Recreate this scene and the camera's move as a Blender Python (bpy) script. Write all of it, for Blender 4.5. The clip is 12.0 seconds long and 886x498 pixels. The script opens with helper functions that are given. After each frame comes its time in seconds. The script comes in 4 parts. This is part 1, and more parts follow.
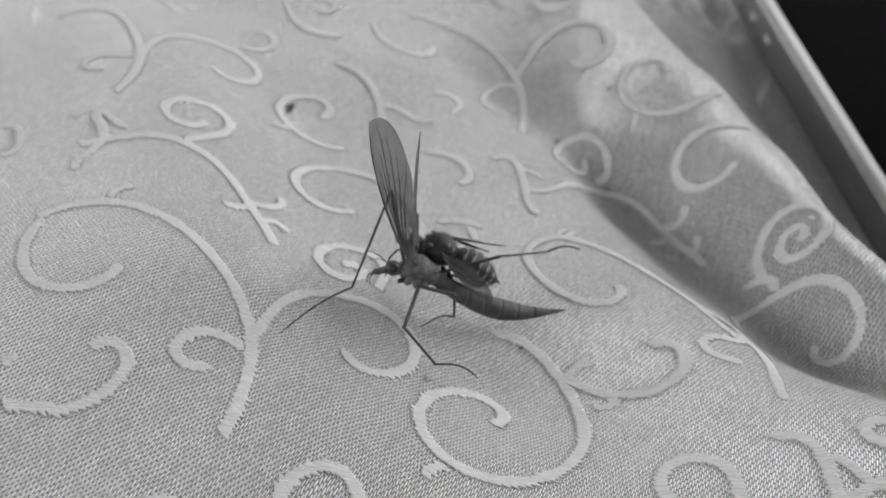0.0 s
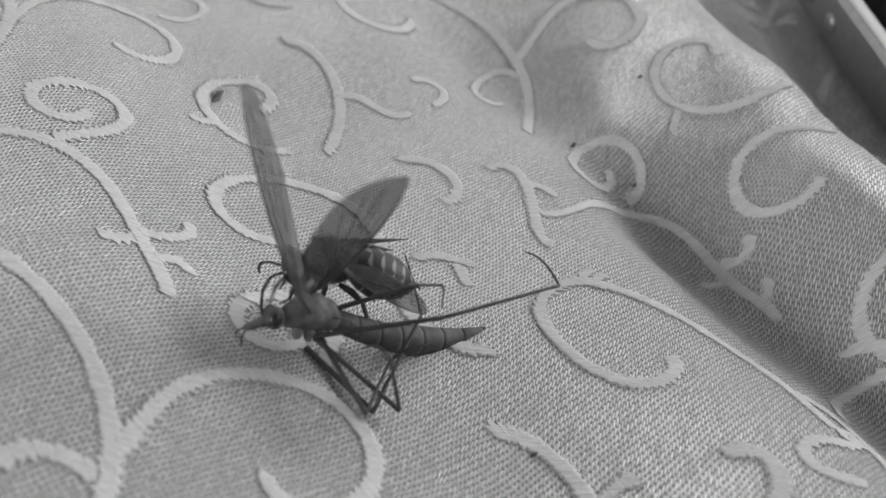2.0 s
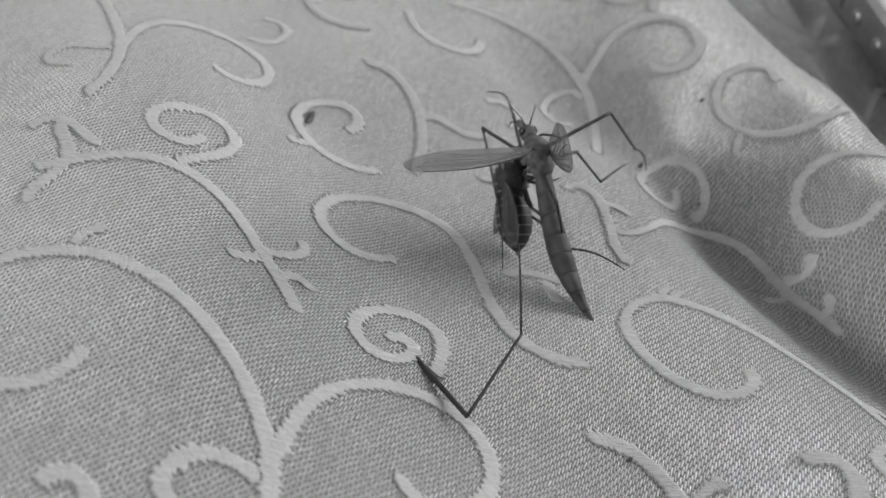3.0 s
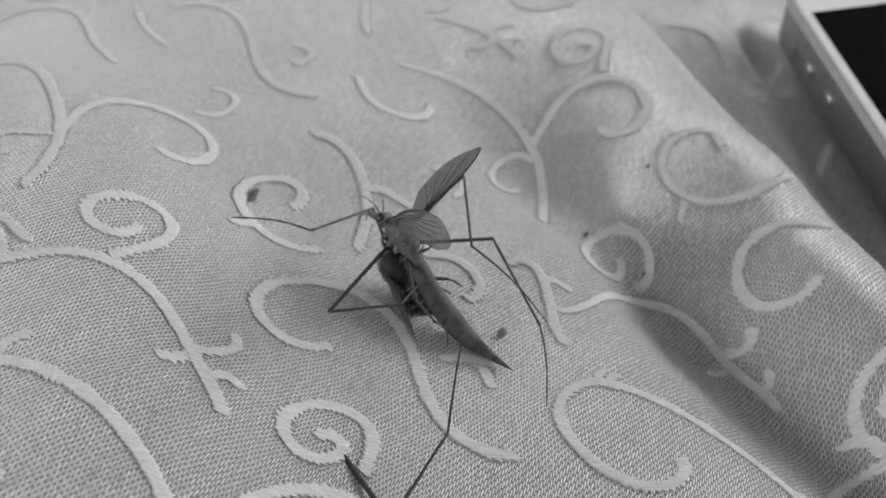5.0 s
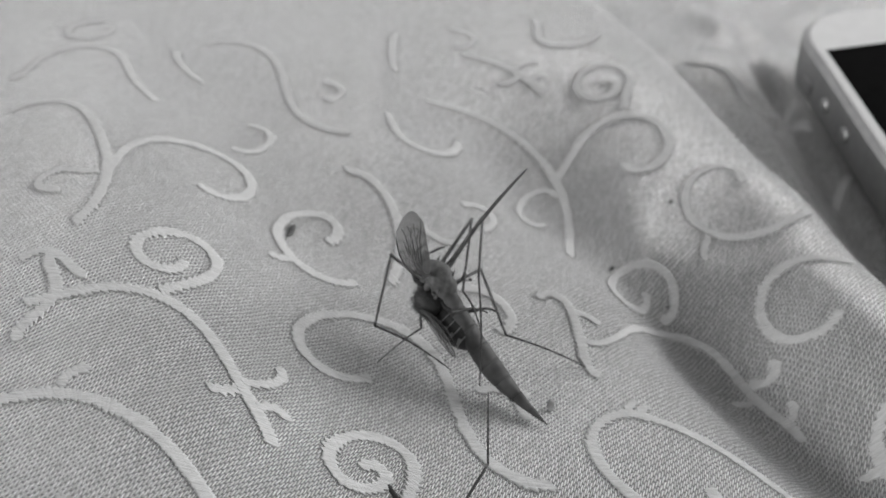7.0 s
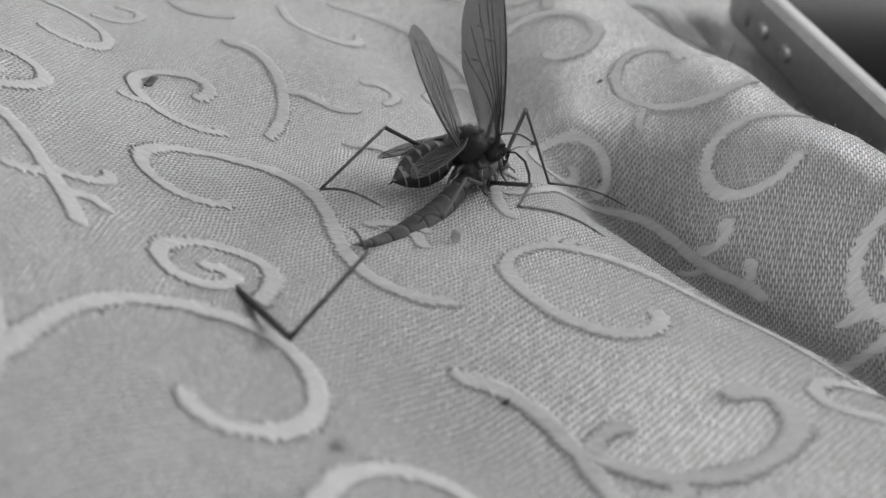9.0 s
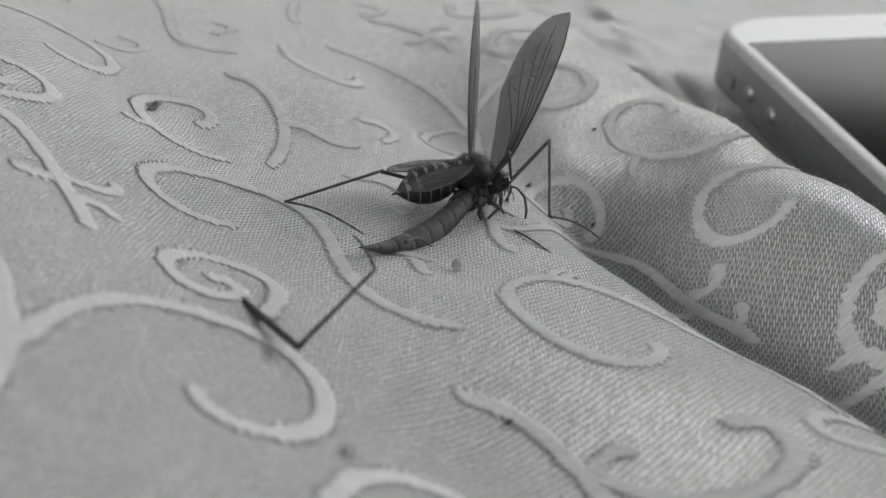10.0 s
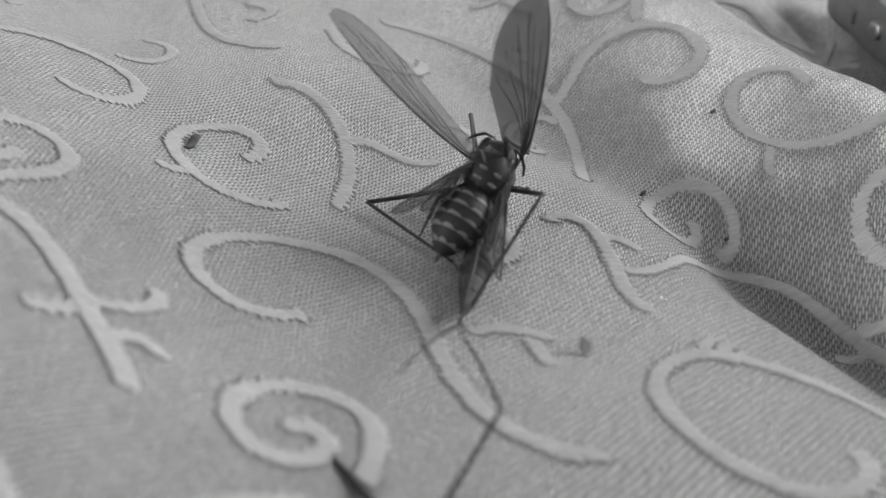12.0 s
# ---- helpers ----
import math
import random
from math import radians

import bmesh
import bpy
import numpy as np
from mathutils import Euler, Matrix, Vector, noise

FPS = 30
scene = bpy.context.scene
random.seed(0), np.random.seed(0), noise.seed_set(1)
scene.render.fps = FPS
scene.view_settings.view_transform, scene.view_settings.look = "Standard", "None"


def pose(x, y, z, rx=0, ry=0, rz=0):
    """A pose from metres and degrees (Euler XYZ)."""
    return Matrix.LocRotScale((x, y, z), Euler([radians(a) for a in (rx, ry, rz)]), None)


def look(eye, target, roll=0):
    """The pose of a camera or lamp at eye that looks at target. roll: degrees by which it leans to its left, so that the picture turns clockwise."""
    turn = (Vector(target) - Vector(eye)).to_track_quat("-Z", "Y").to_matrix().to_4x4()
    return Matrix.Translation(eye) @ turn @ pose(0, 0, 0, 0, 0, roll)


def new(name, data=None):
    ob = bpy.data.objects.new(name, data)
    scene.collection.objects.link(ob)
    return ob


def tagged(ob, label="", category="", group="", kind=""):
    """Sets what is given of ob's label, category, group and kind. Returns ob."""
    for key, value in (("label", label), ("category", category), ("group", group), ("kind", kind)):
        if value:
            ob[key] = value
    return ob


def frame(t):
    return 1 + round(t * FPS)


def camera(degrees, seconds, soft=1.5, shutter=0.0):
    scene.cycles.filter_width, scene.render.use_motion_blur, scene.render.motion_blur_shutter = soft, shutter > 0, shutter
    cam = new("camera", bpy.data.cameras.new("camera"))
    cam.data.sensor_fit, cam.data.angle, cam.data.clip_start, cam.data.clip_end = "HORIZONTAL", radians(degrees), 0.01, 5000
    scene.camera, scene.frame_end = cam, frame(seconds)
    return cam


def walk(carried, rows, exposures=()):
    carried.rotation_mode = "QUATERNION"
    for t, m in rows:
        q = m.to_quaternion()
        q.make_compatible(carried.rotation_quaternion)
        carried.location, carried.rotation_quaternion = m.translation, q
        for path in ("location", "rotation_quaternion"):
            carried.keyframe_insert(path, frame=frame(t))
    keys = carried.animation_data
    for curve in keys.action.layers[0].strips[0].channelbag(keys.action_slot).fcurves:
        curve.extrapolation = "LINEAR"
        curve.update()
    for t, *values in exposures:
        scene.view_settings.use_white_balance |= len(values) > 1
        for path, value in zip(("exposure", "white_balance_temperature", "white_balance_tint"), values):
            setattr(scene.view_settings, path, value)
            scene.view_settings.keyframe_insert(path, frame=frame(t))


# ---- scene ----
cam = camera(48.83, 12.0)
PATH = [
    (0, (0.00347, -0.09943, 0.06792), (0.00059, -0.02060, 0.00646), -1.54),
    (0.5, (0.00592, -0.09980, 0.06752), (0.00413, -0.02115, 0.00579), -0.85),
    (1, (0.00746, -0.09307, 0.05991), (0.00637, -0.01419, -0.00155), -0.44),
    (1.5, (0.00685, -0.08116, 0.05008), (0.00585, -0.00269, -0.01190), -0.01),
    (2, (0.00271, -0.07123, 0.05123), (0.00190, 0.00741, -0.01054), -0.00),
    (2.5, (-0.00309, -0.07375, 0.05198), (-0.00465, 0.00473, -0.00998), 0.04),
    (3, (-0.00488, -0.07496, 0.05698), (-0.00611, 0.00312, -0.00548), 0.38),
    (3.2, (-0.00377, -0.07340, 0.06020), (-0.00543, 0.00488, -0.00201), -0.06),
    (4.8, (0.00013, -0.07056, 0.06367), (-0.00129, 0.00783, 0.00160), -0.69),
    (5, (0.00082, -0.07062, 0.06266), (-0.00034, 0.00790, 0.00075), -0.56),
    (5.5, (0.00289, -0.07161, 0.05952), (0.00218, 0.00662, -0.00277), 0.07),
    (6, (0.00051, -0.07156, 0.06536), (-0.00042, 0.00700, 0.00349), 0.03),
    (6.5, (-0.00113, -0.07265, 0.06594), (-0.00274, 0.00623, 0.00449), -0.42),
    (6.7, (-0.00216, -0.07252, 0.06607), (-0.00383, 0.00650, 0.00480), -0.54),
    (8.3, (0.00092, -0.07462, 0.04812), (-0.00084, 0.01210, -0.00165), -1.21),
    (8.5, (0.00136, -0.07606, 0.04126), (0.00140, 0.01124, -0.00751), 0.04),
    (9, (0.00207, -0.07254, 0.03426), (0.00682, 0.01478, -0.01426), 1.76),
    (9.5, (-0.00016, -0.07546, 0.03271), (0.00656, 0.01528, -0.00878), 4.18),
    (10, (-0.00030, -0.07427, 0.03187), (0.00749, 0.01602, -0.01041), 4.91),
    (10.5, (-0.00266, -0.06140, 0.03572), (0.00287, 0.02725, -0.01021), 2.40),
    (11, (-0.00303, -0.05557, 0.03761), (-0.00121, 0.03066, -0.01300), -1.18),
    (11.5, (-0.00352, -0.05555, 0.03554), (-0.00110, 0.02997, -0.01623), -0.85),
    (12, (-0.00353, -0.05564, 0.03519), (-0.00066, 0.02993, -0.01648), -0.64),
]
cam.data.dof.use_dof = True
cam.data.dof.focus_distance, cam.data.dof.aperture_fstop = 0.079, 40
walk(cam, [(t, look(eye, target, roll)) for t, eye, target, roll in PATH],
     [(0.0, 0.2), (1.0, 0.13), (1.5, 0.17), (2.0, 0.08), (2.5, -0.04), (3.0, -0.03), (6.0, 0.1), (8.4, 0.03), (9.5, -0.08), (10.5, -0.13), (12.0, -0.08)])
MM = 0.001

# ---- daylight ----
world = bpy.data.worlds.new("world")
scene.world = world
world.use_nodes = True
sky = world.node_tree.nodes.new("ShaderNodeTexSky")
sky.sky_type = "NISHITA"
sky.sun_disc = False
sky.sun_elevation, sky.sun_rotation = radians(40), radians(80)
sky_grey = world.node_tree.nodes.new("ShaderNodeRGBToBW")
world.node_tree.links.new(sky.outputs[0], sky_grey.inputs[0])
world.node_tree.links.new(sky_grey.outputs[0], world.node_tree.nodes["Background"].inputs[0])
world.node_tree.nodes["Background"].inputs[1].default_value = 0.05


def window_lamp(x, y, z, wide, high, energy):
    lamp = new("window_light", bpy.data.lights.new("window_light", "AREA"))
    lamp.data.shape, lamp.data.size, lamp.data.size_y = "RECTANGLE", wide, high
    lamp.data.energy = energy
    lamp.matrix_world = look((x, y, z), (0.0, 0.0, 0.0))


window_lamp(1.5, 0.6, 0.58, 1.2, 0.5, 27)
window_lamp(-1.62, -0.75, 0.6, 1.0, 0.6, 19)
window_lamp(0.65, 2.02, 0.98, 1.5, 0.5, 14)
scene.view_settings.exposure = 0.0


# ---- materials ----
def shader(name, colour, rough=0.5, metal=0.0, **more):
    mat = bpy.data.materials.new(name)
    mat.use_nodes = True
    b = mat.node_tree.nodes["Principled BSDF"]
    b.inputs["Base Color"].default_value = (colour, colour, colour, 1)
    b.inputs["Roughness"].default_value = rough
    b.inputs["Metallic"].default_value = metal
    for key, value in more.items():
        b.inputs[key.replace("_", " ")].default_value = value
    return mat, mat.node_tree, b


def add(tree, kind, **values):
    node = tree.nodes.new(kind)
    for key, value in values.items():
        node.inputs[key.replace("_", " ")].default_value = value
    return node


def coords(tree, turn=0.0, scale=(1, 1, 1)):
    geo = tree.nodes.new("ShaderNodeTexCoord")
    mapping = add(tree, "ShaderNodeMapping")
    mapping.inputs["Rotation"].default_value = (0, 0, radians(turn))
    mapping.inputs["Scale"].default_value = scale
    tree.links.new(geo.outputs["Object"], mapping.inputs["Vector"])
    return mapping.outputs[0]


def mottle(tree, bsdf, low, high, scale, detail=4.0, vec=None, socket="Base Color"):
    """Noise between two greys."""
    tex = add(tree, "ShaderNodeTexNoise", Scale=scale, Detail=detail)
    ramp = add(tree, "ShaderNodeMapRange", From_Min=0.3, From_Max=0.7, To_Min=low, To_Max=high)
    if vec is None:
        vec = coords(tree)
    tree.links.new(vec, tex.inputs["Vector"])
    tree.links.new(tex.outputs["Fac"], ramp.inputs["Value"])
    tree.links.new(ramp.outputs[0], bsdf.inputs[socket])
    return tex


def bump_from(tree, bsdf, socket, strength, distance):
    b = add(tree, "ShaderNodeBump", Strength=strength, Distance=distance)
    tree.links.new(socket, b.inputs["Height"])
    tree.links.new(b.outputs[0], bsdf.inputs["Normal"])
    return b


def math_node(tree, operation, *inputs):
    """One step of arithmetic on sockets or numbers."""
    node = tree.nodes.new("ShaderNodeMath")
    node.operation = operation
    for slot, value in enumerate(inputs):
        if isinstance(value, (int, float)):
            node.inputs[slot].default_value = value
        else:
            tree.links.new(value, node.inputs[slot])
    return node.outputs[0]


FLOAT_LONG, FLOAT_WIDE = 0.9, 0.19


def satin_material():
    """White satin: rows of short rounded floats, each row shifted against the last, with the shade between them painted
    dark.
    """
    mat, tree, b = shader("white_satin", 0.72, 0.36, 0.15)
    b.inputs["Specular IOR Level"].default_value = 0.8
    b.inputs["Sheen Weight"].default_value = 0.5
    b.inputs["Sheen Roughness"].default_value = 0.45
    vec = coords(tree, -70)
    drift = add(tree, "ShaderNodeTexNoise", Scale=160.0, Detail=3.0)
    wob = add(tree, "ShaderNodeTexNoise", Scale=2200.0, Detail=2.0)
    for tex in (drift, wob):
        tree.links.new(vec, tex.inputs["Vector"])
    bent = vec
    for tex, size in ((drift, 0.00055), (wob, 0.00007)):
        mixv = add(tree, "ShaderNodeMixRGB")
        mixv.blend_type = "LINEAR_LIGHT"
        mixv.inputs[0].default_value = size
        tree.links.new(bent, mixv.inputs[1])
        tree.links.new(tex.outputs["Color"], mixv.inputs[2])
        bent = mixv.outputs[0]
    axes = tree.nodes.new("ShaderNodeSeparateXYZ")
    tree.links.new(bent, axes.inputs[0])
    across = math_node(tree, "DIVIDE", axes.outputs[1], FLOAT_WIDE * MM)
    row = math_node(tree, "FLOOR", across)
    lane = tree.nodes.new("ShaderNodeTexWhiteNoise")
    lane.noise_dimensions = "1D"
    tree.links.new(row, lane.inputs["W"])
    shift = math_node(tree, "MULTIPLY_ADD", row, 0.38, math_node(tree, "MULTIPLY", lane.outputs["Value"], 0.12))
    way = math_node(tree, "ADD", math_node(tree, "DIVIDE", axes.outputs[0], FLOAT_LONG * MM), shift)
    column = math_node(tree, "FLOOR", way)
    cell = tree.nodes.new("ShaderNodeCombineXYZ")
    tree.links.new(row, cell.inputs[0])
    tree.links.new(column, cell.inputs[1])
    each = tree.nodes.new("ShaderNodeTexWhiteNoise")
    each.noise_dimensions = "2D"
    tree.links.new(cell.outputs[0], each.inputs["Vector"])
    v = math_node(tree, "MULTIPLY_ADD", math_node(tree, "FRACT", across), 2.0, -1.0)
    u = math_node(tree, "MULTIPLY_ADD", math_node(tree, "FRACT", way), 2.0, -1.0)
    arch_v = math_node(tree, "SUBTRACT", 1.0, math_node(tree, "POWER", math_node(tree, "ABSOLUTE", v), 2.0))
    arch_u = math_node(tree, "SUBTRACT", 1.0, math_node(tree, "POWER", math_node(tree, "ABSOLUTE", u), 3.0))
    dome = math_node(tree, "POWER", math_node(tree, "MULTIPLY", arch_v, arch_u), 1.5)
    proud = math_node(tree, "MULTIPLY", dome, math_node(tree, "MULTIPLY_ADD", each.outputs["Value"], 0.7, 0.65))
    fuzz = add(tree, "ShaderNodeTexNoise", Scale=5200.0, Detail=3.0)
    tree.links.new(vec, fuzz.inputs["Vector"])
    height = math_node(tree, "MULTIPLY_ADD", fuzz.outputs["Fac"], 0.3, proud)
    stain = add(tree, "ShaderNodeTexNoise", Scale=45.0, Detail=5.0)
    tree.links.new(coords(tree), stain.inputs["Vector"])
    tone = add(tree, "ShaderNodeMapRange", From_Min=0.3, From_Max=0.7, To_Min=0.94, To_Max=1.05)
    tree.links.new(stain.outputs["Fac"], tone.inputs["Value"])
    # shade between floats put into the colour: low gaps dark, raised crowns light
    gap_shade = add(tree, "ShaderNodeMapRange", From_Min=0.0, From_Max=1.0, To_Min=0.13, To_Max=0.80)
    tree.links.new(proud, gap_shade.inputs["Value"])
    paint = math_node(tree, "MULTIPLY", gap_shade.outputs[0], tone.outputs[0])
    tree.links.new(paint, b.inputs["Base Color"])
    bump_from(tree, b, height, 1.0, 0.00017)
    return mat


def thread_material():
    """Soft matt thread whose strands all lie one way across the cloth."""
    mat, tree, b = shader("embroidery_thread", 0.49, 0.95)
    b.inputs["Specular IOR Level"].default_value = 0.1
    vec = coords(tree, 48, (1.0, 7.0, 1.0))
    strands = mottle(tree, b, 0.42, 0.57, 900.0, 4.0, vec)
    fuzz = add(tree, "ShaderNodeTexNoise", Scale=9000.0, Detail=2.0)
    tree.links.new(coords(tree), fuzz.inputs["Vector"])
    both = add(tree, "ShaderNodeMath")
    both.operation = "MULTIPLY_ADD"
    both.inputs[1].default_value = 0.35
    tree.links.new(fuzz.outputs["Fac"], both.inputs[0])
    tree.links.new(strands.outputs["Fac"], both.inputs[2])
    bump_from(tree, b, both.outputs[0], 0.8, 0.00012)
    return mat


def plain(name, colour, rough=0.5, metal=0.0, scale=200.0, spread=0.15):
    mat, tree, b = shader(name, colour, rough, metal)
    mottle(tree, b, colour * (1 - spread), colour * (1 + spread), scale)
    return mat


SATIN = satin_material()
THREAD = thread_material()
WALL = plain("wall_paint", 0.6, 0.9, 0, 6.0, 0.05)
MATTRESS = plain("mattress_ticking", 0.6, 0.9, 0, 30.0, 0.1)
FLOOR = plain("floor_boards", 0.25, 0.6, 0, 8.0, 0.25)
METAL = plain("brushed_aluminium", 0.3, 0.42, 0.8, 700.0, 0.08)
BUTTON = plain("dull_aluminium", 0.4, 0.4, 0.9, 700.0, 0.08)
CHAMFER = plain("worn_aluminium_edge", 0.34, 0.5, 0.35, 700.0, 0.1)
BEZEL = plain("white_glass", 0.6, 0.35, 0, 500.0, 0.03)
BEZEL.node_tree.nodes["Principled BSDF"].inputs["Specular IOR Level"].default_value = 0.2
SCREEN = plain("black_glass", 0.005, 0.12, 0, 500.0, 0.2)
SCREEN.node_tree.nodes["Principled BSDF"].inputs["Specular IOR Level"].default_value = 0.03


# ---- mesh helpers ----
def part(name, bm, material, parent=None, label=""):
    me = bpy.data.meshes.new(name)
    bm.to_mesh(me)
    bm.free()
    for p in me.polygons:
        p.use_smooth = True
    me.materials.append(material)
    ob = new(name, me)
    ob.parent = parent
    if label:
        tagged(ob, label)
    return ob


def flat(ob):
    for p in ob.data.polygons:
        p.use_smooth = False
    return ob


def box(bm, lo, hi, bevel=0.0, segments=2):
    made = bmesh.ops.create_cube(bm, size=1)
    for w in made["verts"]:
        w.co = Vector([lo[i] + (w.co[i] + 0.5) * (hi[i] - lo[i]) for i in range(3)])
    if bevel:
        edges = list({e for w in made["verts"] for e in w.link_edges})
        bmesh.ops.bevel(bm, geom=edges, offset=bevel, segments=segments, profile=0.6, affect="EDGES")
    return bm


def rings(bm, sections, sides=12, cap=True):
    """A tube through sections of (centre, half width, half height, axis u, axis v)."""
    loops = []
    for c, a, b, u, v in sections:
        loops.append([bm.verts.new(c + u * (a * math.cos(k * math.tau / sides)) + v * (b * math.sin(k * math.tau / sides))) for k in range(sides)])
    for p, q in zip(loops, loops[1:]):
        for k in range(sides):
            bm.faces.new((p[k], p[(k + 1) % sides], q[(k + 1) % sides], q[k]))
    if cap:
        bm.faces.new(loops[0][::-1])
        bm.faces.new(loops[-1])
    return bm


# ---- the cloth's relief, in millimetres ----
BASE = (3.39, -3.83, -0.92, 6.00, 5.15, 3.03)
SWELLS = (-0.08, 0.15, 0.16, 0.48, 0.68, 1.35, 1.80, 0.78, 0.44, 0.24, 1.04, 0.77, 1.41, 2.54, 2.62, 2.03, -0.06, -0.05, 0.43, 0.66, 2.34, 1.14, 0.86, -0.77, -1.20, -1.50, -0.12, 1.07, 0.22, -0.66, -1.55, -1.61, -1.69, 1.55, 0.79, 0.19, 0.14, -1.31, -0.67, -1.51, -0.32, -1.49, -0.98, -1.90, -0.46, -0.56, -2.47, -0.54, -0.72, -1.00, -0.41, -2.35, -1.97, 0.99, 0.06, -0.70, -0.86, -1.75, -1.45, -0.88, 0.39, 1.57, 0.81, 0.55, -0.93, -1.86, 0.16, -0.30, -0.01, 0.02, -1.28, -1.01, 2.55, 0.59, -0.29, 1.39, 0.93, 0.59, -0.09, -0.72, -0.43)
CREASES = (-1.20, -0.55, 0.36, -0.47, -0.49, -0.30, -0.07, -0.67, -0.16, -0.11, 0.35, -0.44, 0.91, 0.54, 0.06, 0.48, -0.79, -0.42, -0.64, -0.51, -1.55, -0.11, -1.19, 0.35, -1.07, 0.98, -0.49, 1.37, 0.01, -0.86, 1.07, 0.43, 0.69, 0.19, 0.04)


def relief(x, y):
    """The height of the cloth: broad swells, smaller creases, one trough, and a crest past which it drops to the lower fold."""
    x, y = np.asarray(x, float), np.asarray(y, float)
    a, b = np.tanh(x / 60), np.tanh(y / 70)
    h = BASE[0] + BASE[1] * a + BASE[2] * b + BASE[3] * a * a + BASE[4] * a * b + BASE[5] * b * b
    u, v = (x - 28) * 0.86 + (y + 5) * 0.51, -(x - 28) * 0.51 + (y + 5) * 0.86
    h = h - 6.41 * np.exp(-((u / 5.5) ** 2)) * np.exp(-((v / np.where(v < 0, 62, 34)) ** 2))
    h = h - 1.5 * np.exp(-(((x - 29.8) / 4.5) ** 2 + ((y - 5.0) / 7.0) ** 2))
    h = h + 1.5 * np.exp(-(((x - 19.0) / 4.0) ** 2 + ((y - 15.5) / 4.0) ** 2))
    for k, up in enumerate(SWELLS):
        h = h + up * np.exp(-((x + 48 - 12 * (k // 9)) ** 2 + (y + 46 - 12 * (k % 9)) ** 2) / 144)
    for k, up in enumerate(CREASES):
        h = h + up * np.exp(-((x - 8 - 9 * (k // 7)) ** 2 + (y + 34 - 9 * (k % 7)) ** 2) / 49)
    q = np.clip(y, -26, 90)
    w = x - (40.8 - 0.215 * q - 0.0012 * q * q + 0.03 * np.minimum(0, q + 8) ** 2)
    d = 1 / (1 + np.exp(-np.clip((w - 4.6) / 1.7, -40, 40)))
    low = -4.2 + 0.115 * np.clip(y - 72, -140, 0) + 0.5 * np.sin(x * 0.9 + y * 0.33) * np.exp(-(((x - 43) / 5) ** 2))
    low = low + 2.9 * np.exp(-(((x - 42.6 + 0.03 * y) / np.where(x < 42.6 - 0.03 * y, 3.3 + 3.7 / (1 + np.exp(-(np.clip(y, -200, 200) - 28) / 6)), 3.3)) ** 2)) * np.exp(-(((y - 36) / 42) ** 4)) - 1.7 * np.exp(-(((x - 52.4 + 0.106 * y) / 1.9) ** 2)) * np.exp(-(((y - 45) / 34) ** 4))
    rumple = np.sin(0.34 * x + 0.21 * y + 1.2 * np.sin(0.11 * y)) + 0.7 * np.sin(0.16 * x - 0.37 * y + 0.8 * np.sin(0.2 * x))
    low = low + 0.75 * rumple / (1 + np.exp(-(np.clip(y, -200, 200) - 60) / 5)) * np.exp(-((np.maximum(0, y - 85) / 40) ** 2))
    return h * (1 - d) + low * d


def on_cloth(x, y, up=0.0):
    return Vector((x * MM, y * MM, (float(relief(x, y)) + up) * MM))


def graded(fine_lo, fine_hi, step, far):
    inner = np.arange(fine_lo, fine_hi + step / 2, step)
    grow = step * np.cumsum(1.22 ** np.arange(60))
    return np.concatenate([(fine_lo - grow[grow < far])[::-1], inner, fine_hi + grow[grow < far]])


def build_cloth():
    xs, ys = graded(-75, 70, 1.0, 420), graded(-62, 130, 1.0, 420)
    gx, gy = np.meshgrid(xs, ys)
    gz = relief(gx, gy)
    fade = np.clip((np.hypot(gx, gy - 20) - 150) / 120, 0, 1)
    gz = gz * (1 - fade) - 15.8 * fade
    verts = np.stack([gx, gy, gz], -1).reshape(-1, 3) * MM
    n = len(xs)
    faces = [(j * n + i, j * n + i + 1, (j + 1) * n + i + 1, (j + 1) * n + i) for j in range(len(ys) - 1) for i in range(n - 1)]
    me = bpy.data.meshes.new("embroidered_cloth")
    me.from_pydata(verts.tolist(), [], faces)
    for p in me.polygons:
        p.use_smooth = True
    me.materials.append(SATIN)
    ob = new("embroidered_cloth", me)
    return tagged(ob, "white satin cloth with raised scroll embroidery, softly rumpled", "cloth")


cloth = build_cloth()
FLOAT_WAY = -48


